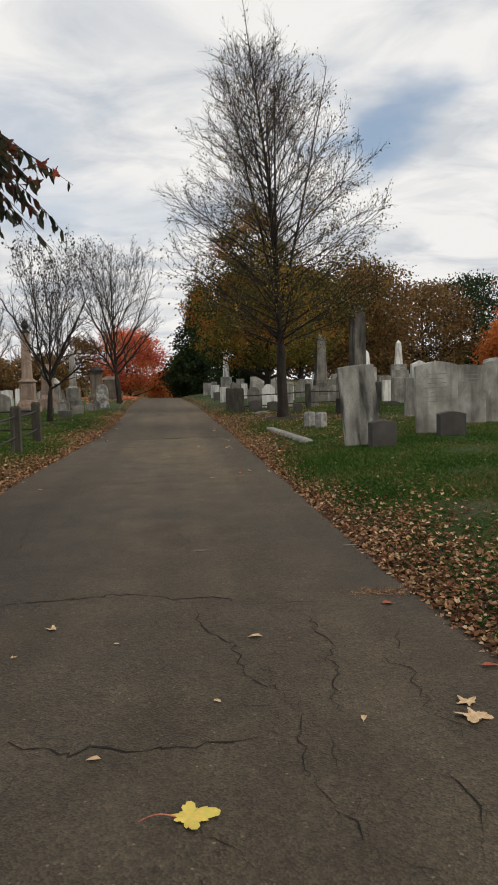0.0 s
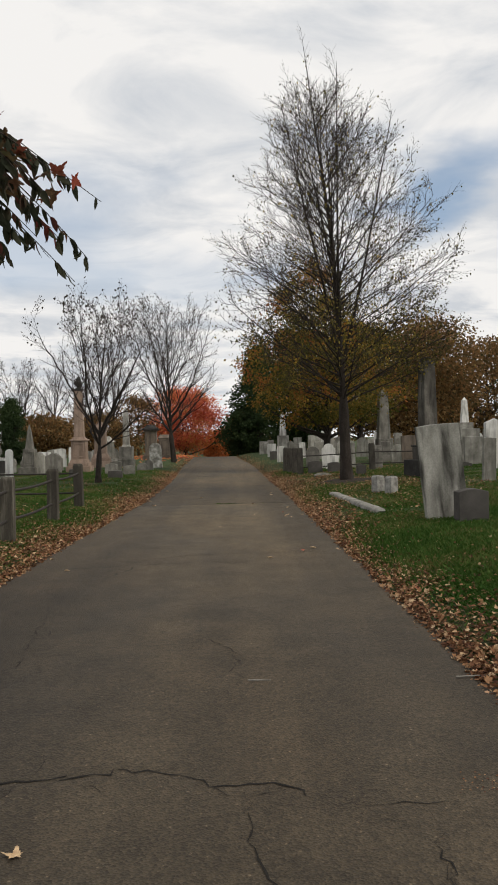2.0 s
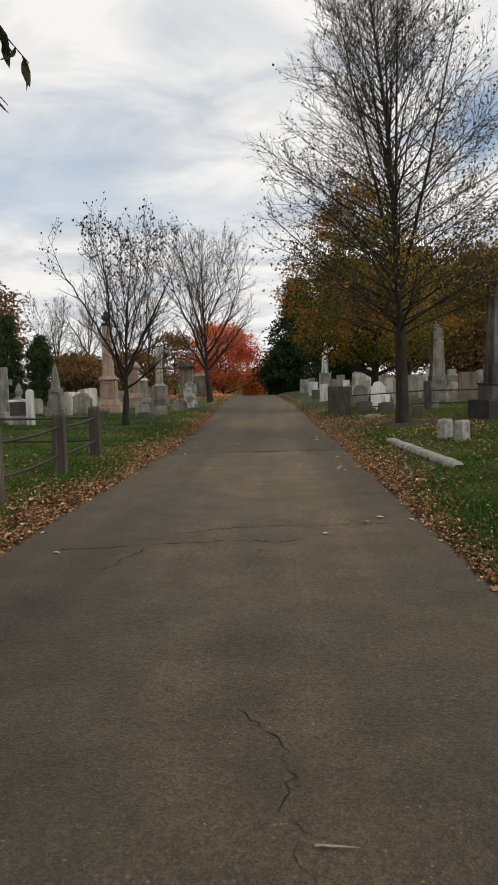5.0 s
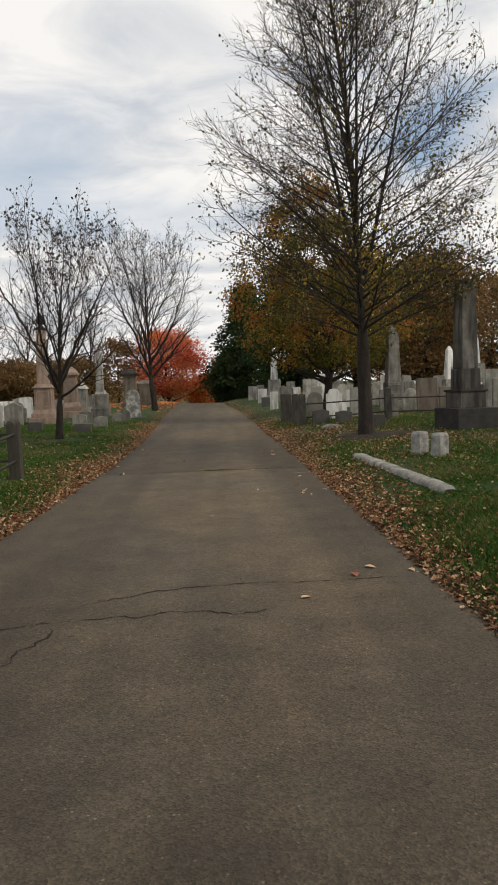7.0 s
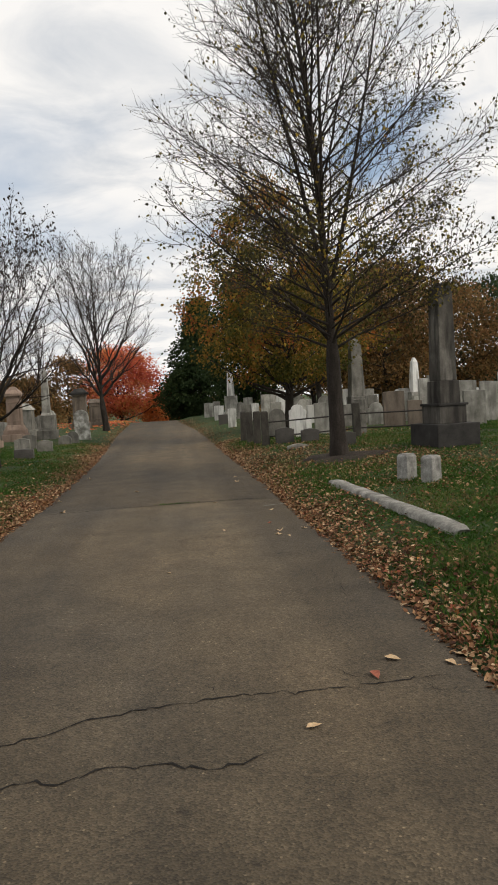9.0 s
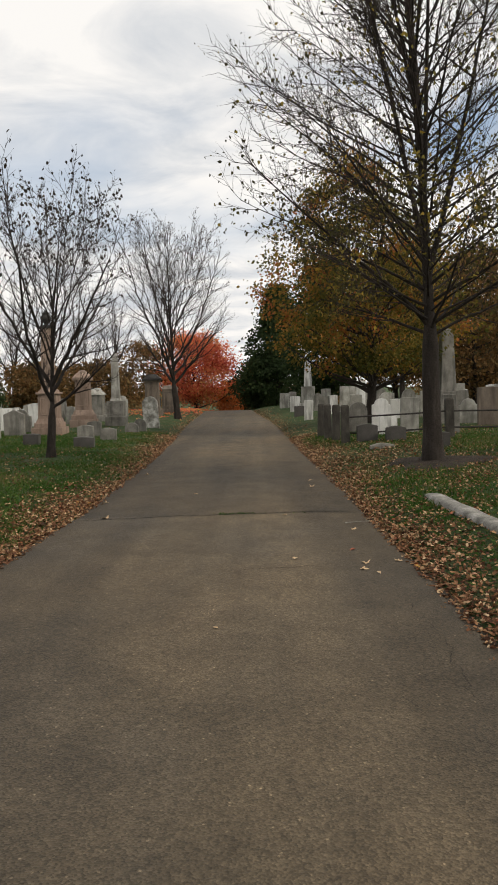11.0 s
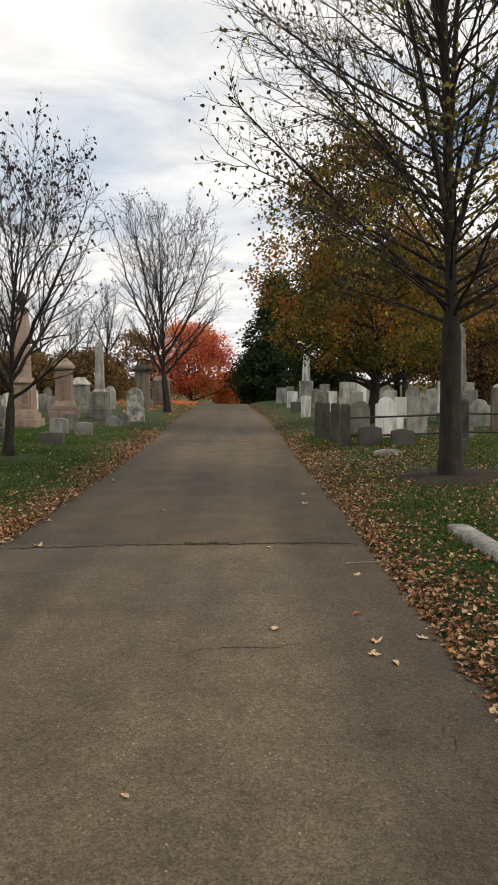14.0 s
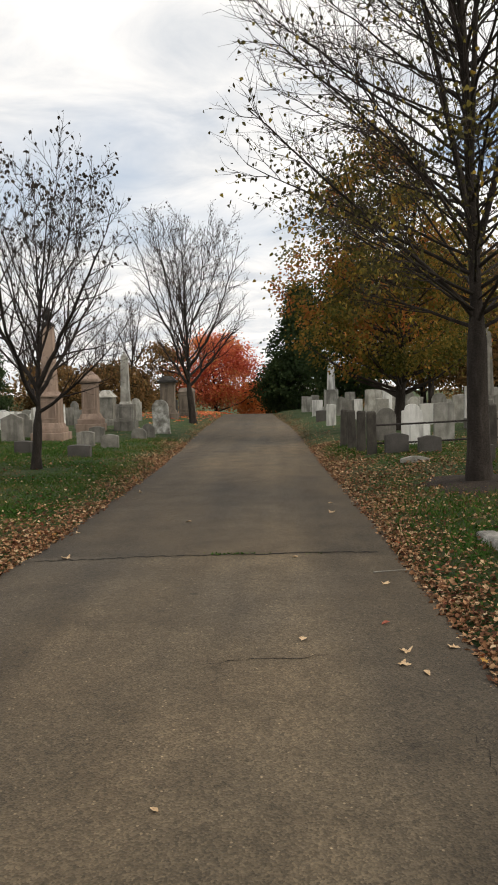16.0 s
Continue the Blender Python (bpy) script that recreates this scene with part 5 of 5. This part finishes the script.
def overhanging_tree():
    """A maple rooted beside the fence whose lowest bough hangs over the lane."""
    rng = np.random.default_rng(9)
    bx, by = -4.4, 5.4
    ob = tree_thing(bx, by, "maple bough with red and dark drooping leaves over the lane")
    z0 = gz(bx, by) - 0.05
    trunk = limb(rng, (0, 0, 0), (0, 0, 1), 6.5, 0.2, 10, 0.1, 0.03, 0.5)
    v, f = tubes([trunk], 12)
    part("trunk", mesh_of("trunk", v, f, M_BARK, True), ob)
    hub = np.array([-2.0, 7.1, 3.75]) - np.array([bx, by, z0])
    start, _, _ = along(trunk, 0.5)
    k = np.linspace(0, 1, 9)[:, None]
    bough = (start * (1 - k) ** 2 + 2 * k * (1 - k) * ((start + hub) / 2 + np.array([0, 0, 0.55])) + hub * k ** 2, np.linspace(0.075, 0.02, 9))
    lines, red, hang, hang_way = [bough], [], [], []
    tips = [(-0.92, 7.9, 3.32, 0), (-1.02, 7.85, 2.83, 0), (-1.12, 7.85, 2.66, 0), (-1.22, 7.2, 3.02, 0), (-1.3, 7.5, 2.9, 0), (-1.0, 7.3, 3.42, 1), (-1.25, 7.05, 3.25, 1), (-1.3, 7.0, 3.55, 1), (-1.5, 7.3, 3.2, 1), (-1.6, 7.6, 2.8, 0), (-1.75, 7.2, 2.95, 0), (-1.5, 6.8, 3.65, 0), (-1.9, 7.5, 3.15, 1), (-1.35, 7.9, 3.65, 0), (-2.2, 7.4, 3.0, 0), (-2.4, 7.6, 3.3, 1), (-1.15, 7.2, 3.2, 1), (-1.2, 7.4, 3.3, 1), (-1.35, 7.2, 3.4, 1), (-1.45, 7.0, 3.1, 0), (-1.3, 7.6, 3.05, 0), (-1.2, 7.75, 2.95, 0), (-1.5, 7.5, 3.0, 0), (-1.35, 7.3, 2.85, 0), (-1.1, 7.5, 3.5, 0), (-1.7, 7.0, 3.5, 1), (-1.6, 7.1, 3.75, 1), (-1.55, 7.7, 2.75, 0), (-1.8, 7.5, 2.75, 0), (-1.7, 7.7, 3.1, 0), (-1.45, 7.4, 3.35, 1), (-1.9, 7.2, 3.3, 1)]
    for x, y, z, kind in tips:
        tip = np.array([x, y, min(z, 3.05 + 0.3 * (z - 3.05)) if kind else min(z, 3.25 + 0.25 * (z - 3.25))]) - np.array([bx, by, z0])
        s, _, _ = along(bough, rng.uniform(0.72, 0.99))
        k = np.linspace(0, 1, 10)[:, None]
        w = s * (1 - k) ** 2 + 2 * k * (1 - k) * ((s + tip) / 2 + np.array([0, 0, 0.22])) + tip * k ** 2
        lines.append((w, np.linspace(0.009, 0.0025, 10)))
        out = unit(tip - s)
        for i in range(34 if kind == 0 else 30):
            q, d, _ = along((w, np.zeros(10)), rng.uniform(0.3, 1.0))
            if kind and i % 3 == 0:
                red.append(q + rng.normal(size=3) * 0.06)
            if kind == 0 or i % 2:
                hang.append(q)
                hang_way.append(out * 0.45 + np.array([rng.normal() * 0.25, rng.normal() * 0.25, -1.0]))
    v, f = tubes(lines, 5)
    part("bough", mesh_of("bough", v, f, M_TWIG, True), ob)
    hw = np.array(hang_way)
    hw /= np.linalg.norm(hw, axis=1)[:, None]
    v, f = scatter_leaves(rng, hang, 0.128, LANCE, hw, 0, 0.2)
    part("drooping_leaves", mesh_of("drooping_leaves", v, f, M_SWITCH), ob, "dark narrow hanging leaves")
    v, f = scatter_leaves(rng, red, 0.1, lobed_leaf(2), None, 0.25)
    part("maple_leaves", mesh_of("maple_leaves", v, f, M_MAPLERED), ob, "red and green lobed leaves")
    # crown above, out over the fence
    c = rng.normal(size=(2600, 3)) * (1.5, 1.5, 0.9) + np.array([-0.8, -0.6, 6.4])
    v, f = scatter_leaves(rng, c, 0.14, OVATE)
    part("crown", mesh_of("crown", v, f, M_MAPLERED), ob)



# fallen leaves
def leaf_litter():
    rng = np.random.default_rng(31)
    spots = []

    def strip(side, y0, y1, width, count):
        y = rng.uniform(y0, y1, count)
        l, r = lane_edges(y)
        o = np.abs(rng.normal(size=count)) * width - 0.2 + 0.13 * np.sin(y * 1.3) * np.sin(y * 0.37)
        x = r + o if side > 0 else l - o
        spots.append(np.stack([x, y, ground_z(x, y)], 1))

    strip(1, -6, 2.5, 0.37, 4290)
    strip(-1, -6, 7, 0.34, 4950)
    strip(1, 2.5, 9, 0.42, 10500)
    strip(1, 9, 20, 0.4, 13500)
    strip(1, 20, 32, 0.5, 9500)
    strip(1, 32, 60, 0.5, 4950)
    strip(-1, 7, 20, 0.5, 22000)
    strip(-1, 20, 34, 0.42, 11000)
    strip(-1, 34, 60, 0.35, 3300)

    def patch(x, y, sx, sy, count):
        p = rng.normal(size=(count, 2)) * (sx, sy) + (x, y)
        l, r = lane_edges(p[:, 1])
        p = p[(p[:, 0] > r + 0.05) | (p[:, 0] < l - 0.05)]
        spots.append(np.stack([p[:, 0], p[:, 1], ground_z(p[:, 0], p[:, 1])], 1))

    patch(2.4, 24.0, 1.0, 2.4, 5500)
    patch(3.2, 19.5, 1.3, 2.6, 6500)
    patch(4.8, 21.0, 1.8, 2.0, 1710)
    patch(4.4, 29.0, 1.8, 2.0, 2280)
    patch(-4.2, 24.5, 1.0, 3.0, 855)
    patch(-4.0, 14.0, 0.8, 4.0, 2090)
    patch(2.4, 8.0, 0.5, 3.2, 1100)
    patch(4.5, 10, 2.5, 5, 450)
    patch(-6, 26, 3, 7, 2200)
    p = np.concatenate(spots)
    l, r = lane_edges(p[:, 1])
    out = np.maximum(p[:, 0] - r, l - p[:, 0])
    thick = 0.5 + 0.5 * np.sin(p[:, 1] * 1.9 + 2.1 * np.sin(p[:, 0] * 1.3)) * np.sin(p[:, 1] * 0.73 + p[:, 0])
    p = p[rng.uniform(size=len(p)) < np.where(out < -0.1, 0.2, np.where(out < 0.1, 0.85, 0.3 + 0.7 * thick))]
    p[:, 2] += rng.uniform(0.008, 0.035, len(p))
    v1, f1 = scatter_leaves(rng, p[::6], 0.038, MAPLE, None, 0.9)
    v2, f2 = scatter_leaves(rng, np.delete(p, np.s_[::6], 0), 0.038, OVATE, None, 0.85)
    thing("leaf_litter", "dry brown and tan leaves drifted along the lane edges", "fallen leaves", pose(0, 0, 0), kind="stuff", data=mesh_of("leaf_litter", np.concatenate([v1, v2]), np.concatenate([f1, f2 + len(v1)]), M_LITTER))
    # leaves ground to crumbs on the lane's edge
    c = rng.normal(size=(900, 2)) * (0.15, 0.05) + (1.4, 5.42)
    v, f = scatter_leaves(rng, np.stack([c[:, 0], c[:, 1], [lane_z(a, b) + 0.004 for a, b in c]], 1), 0.011, OVATE, None, 1.0)
    thing("leaf_crumbs", "brown leaf crumbs trodden onto the asphalt edge", "leaf crumbs", pose(0, 0, 0), kind="stuff", data=mesh_of("leaf_crumbs", v, f, M_LITTER))
    q = rng.normal(size=(2600, 2)) * (1.7, 7.0) + (-5.4, 66)
    q = q[q[:, 0] < lane_edges(q[:, 1])[0]]
    v, f = scatter_leaves(rng, np.stack([q[:, 0], q[:, 1], ground_z(q[:, 0], q[:, 1]) + 0.04], 1), 0.16, OVATE, None, 1.0)
    thing("leaf_litter", "scarlet leaves carpeting the grass under the maple", "fallen leaves", pose(0, 0, 0), kind="stuff", data=mesh_of("leaf_litter", v, f, M_RED))


leaf_litter()


def fallen_leaf(x, y, size, mat, label, turn, stalk=False, shape=None):
    """One leaf lying on the asphalt, a little curled."""
    tv, tf = shape or maple_leaf(0.16)
    v = tv.copy()
    v[:, 1] -= 0.36
    v = v * size
    v[:, 2] -= v[:, 2].min()
    z = lane_z(x, y)
    ob = thing("fallen_leaf", label, "leaf", pose(x, y, z + 0.004, 0, 0, turn), "leaves on the lane")
    part("blade", mesh_of("blade", v, tf, mat), ob)
    if stalk:
        k = np.linspace(0, 1, 8)
        p = np.stack([0.06 * np.sin(k * 2.2) * size, (-0.3 - 0.85 * k) * size, 0.01 + 0.02 * np.sin(k * 3)], 1)
        v, f = tubes([(p, np.linspace(0.0028, 0.0018, 8))], 5)
        part("stalk", mesh_of("stalk", v, f, M_STEM, True), ob, "reddish leaf stalk")


def lobed_leaf(seed):
    """A maple leaf with toothed lobes, softly waved."""
    rng = np.random.default_rng(seed)
    lobes = [(-62, 0.42, 19), (12, 0.66, 24), (90, 0.78, 24), (168, 0.66, 24), (242, 0.42, 19)]
    ring = []
    for mid, reach, half in lobes:
        for off, k in ((-1.55, 0.5), (-1.0, 0.66), (-0.75, 0.6), (-0.42, 0.86), (0, 1.0), (0.42, 0.86), (0.75, 0.6), (1.0, 0.66), (1.55, 0.5)):
            a, r = radians(mid + off * half), reach * k * rng.uniform(0.94, 1.06)
            ring.append((r * math.cos(a), 0.36 + r * math.sin(a), 0.05 * math.sin(4 * a) + 0.09 * r * r))
    pts = [(0.0, 0.36, 0.0)] + ring
    f = [(0, k, k + 1) for k in range(1, len(ring))]
    return np.array(pts), np.array(f)


def curled_leaf(r):
    """A dry leaf that has rolled up along its middle; some keep their lobes."""
    tv, tf = lobed_leaf(r.randrange(99)) if r.random() < 0.4 else OVATE
    v = tv.copy()
    v = v * 0.85
    v[:, 0] *= r.uniform(0.6, 1.1)
    v[:, 2] += r.uniform(0.3, 1.1) * v[:, 0] ** 2 + r.uniform(0.0, 0.35) * (v[:, 1] - 0.4) ** 2
    return v, tf


overhanging_tree()
fallen_leaf(0.03, 3.04, 0.14, M_YELLOW, "large yellow-green maple leaf lying on asphalt", 100 - 185, True, lobed_leaf(3))
TAN = "curled tan leaf lying on the asphalt"
turned = random.Random(8)
for x, y, s in [(0.41, 4.67, 0.1), (-0.32, 3.45, 0.07), (0.76, 3.65, 0.06), (-0.74, 4.96, 0.08), (-0.35, 4.67, 0.045), (-0.87, 4.55, 0.04), (0.16, 3.89, 0.05), (-2.3, 11.53, 0.1), (-1.92, 10.7, 0.09)]:
    fallen_leaf(x, y, s, M_TAN, TAN, turned.uniform(0, 360), shape=curled_leaf(turned))
for x, y, s in [(-0.28, 14.43, 0.06), (0.33, 16.31, 0.1), (0.99, 15.78, 0.09), (0.88, 15.9, 0.08), (0.93, 16.1, 0.08), (1.23, 16.19, 0.08), (-1.85, 18.62, 0.12), (1.03, 17.65, 0.09), (-2.02, 23.19, 0.1), (0.33, 18.58, 0.08), (-0.91, 20.5, 0.09), (-2.1, 19.89, 0.1), (0.84, 21.1, 0.1), (0.88, 21.89, 0.1), (0.42, 11.25, 0.1), (1.01, 12.01, 0.12), (1.31, 11.89, 0.1), (1.42, 11.99, 0.12)]:
    fallen_leaf(x, y, s, M_TAN, TAN, turned.uniform(0, 360), shape=curled_leaf(turned))
for x, y, s in [(0.89, 16.63, 0.1), (0.86, 11.8, 0.13), (1.5, 4.12, 0.12), (1.28, 5.16, 0.09), (0.59, 4.63, 0.03)]:
    fallen_leaf(x, y, s, M_RUSTLEAF, "curled rust-red leaf lying on the asphalt", turned.uniform(0, 360), shape=curled_leaf(turned))

fallen_leaf(1.24, 3.74, 0.085, M_TAN, "pale tan maple leaf lying flat on asphalt", 20, shape=lobed_leaf(5))
fallen_leaf(1.22, 3.62, 0.125, M_TAN, "pale tan maple leaf lying flat on asphalt", 160, shape=lobed_leaf(6))


def fallen_stick(x, y, length, turn):
    rng = np.random.default_rng(int(length * 1000))
    p, r = limb(rng, (0, 0, 0), (1, 0, 0), length, 0.006, 7, 0, 0.05, 0.4)
    p[:, 2] = 0.008 + np.abs(p[:, 2]) * 0.2
    v, f = tubes([(p, r)], 5)
    thing("fallen_twig", "thin pale dead twig lying on the asphalt", "twig", pose(x, y, lane_z(x, y) + 0.003, 0, 0, turn), "twigs on the lane", data=mesh_of("fallen_twig", v, f, M_LETTER, True))


fallen_stick(0.98, 18.0, 0.3, 20)
fallen_stick(1.35, 6.75, 0.25, 8)
fallen_stick(0.1, 6.76, 0.14, -5)


# grass
def grass():
    rng = np.random.default_rng(55)
    x = np.concatenate([rng.uniform(1.2, 11, 210000), rng.uniform(-10, -2.2, 140000), 1.3 + np.abs(rng.normal(size=190000)) * 3.2, -2.3 - np.abs(rng.normal(size=90000)) * 2.0])
    y = np.concatenate([rng.uniform(3, 31, 210000), rng.uniform(7.5, 35, 140000), rng.normal(size=190000) * 4.5 + 9.5, rng.normal(size=90000) * 5.0 + 14])
    l, r = lane_edges(y)
    o = np.maximum(x - r, l - x)
    patchy = 0.5 + 0.5 * np.sin(x * 1.7 + np.sin(y * 1.1)) * np.sin(y * 1.3 + 0.5 * x)
    bare = np.exp(-(((x - 2.9) / 1.5) ** 2 + ((y - 22.6) / 2.2) ** 2))
    keep = (o > 0.03) & (rng.uniform(size=len(x)) < np.clip(o / 0.6, 0.08, 1) * (0.6 + 0.4 * patchy) * (1 - 0.85 * bare))
    x, y = x[keep], y[keep]
    k = len(x)
    z = ground_z(x, y) - 0.01
    a = rng.uniform(0, 2 * math.pi, k)
    h = rng.uniform(0.03, 0.085, k) * (0.8 + 0.4 * np.sin(x * 0.9) * np.sin(y * 0.7))
    w = rng.uniform(0.004, 0.01, k)
    lean = rng.normal(size=(k, 2)) * 0.035
    c, s = np.cos(a) * w, np.sin(a) * w
    v = np.stack([np.stack([x - c, y - s, z], 1), np.stack([x + c, y + s, z], 1), np.stack([x + lean[:, 0] * 0.4 + c * 0.7, y + lean[:, 1] * 0.4 + s * 0.7, z + h * 0.6], 1), np.stack([x + lean[:, 0], y + lean[:, 1], z + h], 1)], 1)
    f = np.array([(0, 1, 2), (0, 2, 3)])[None] + (np.arange(k) * 4)[:, None, None]
    thing("grass", "short dark green autumn grass between the graves", "grass", pose(0, 0, 0), kind="stuff", data=mesh_of("grass", v.reshape(-1, 3), f.reshape(-1, 3), M_GRASS))


grass()


def joint_weeds():
    """Low green weeds rooted in the open joint across the lane."""
    rng = np.random.default_rng(61)
    q = np.concatenate([rng.normal(size=(n_, 2)) * (0.07, 0.02) + (x, 18.73) for x, n_ in ((-0.42, 26), (-0.25, 30), (-0.05, 16), (0.5, 6))])
    p = np.stack([q[:, 0], q[:, 1], np.full(len(q), 0.016)], 1)
    v, f = scatter_leaves(rng, p, 0.02, OVATE, np.tile([0, 0, 0.5], (len(q), 1)), 0, 0.8)
    thing("joint_weeds", "low green weeds growing in the asphalt joint", "weeds", pose(0, 0, 0), kind="stuff", data=mesh_of("joint_weeds", v, f, M_GRASS))


joint_weeds()
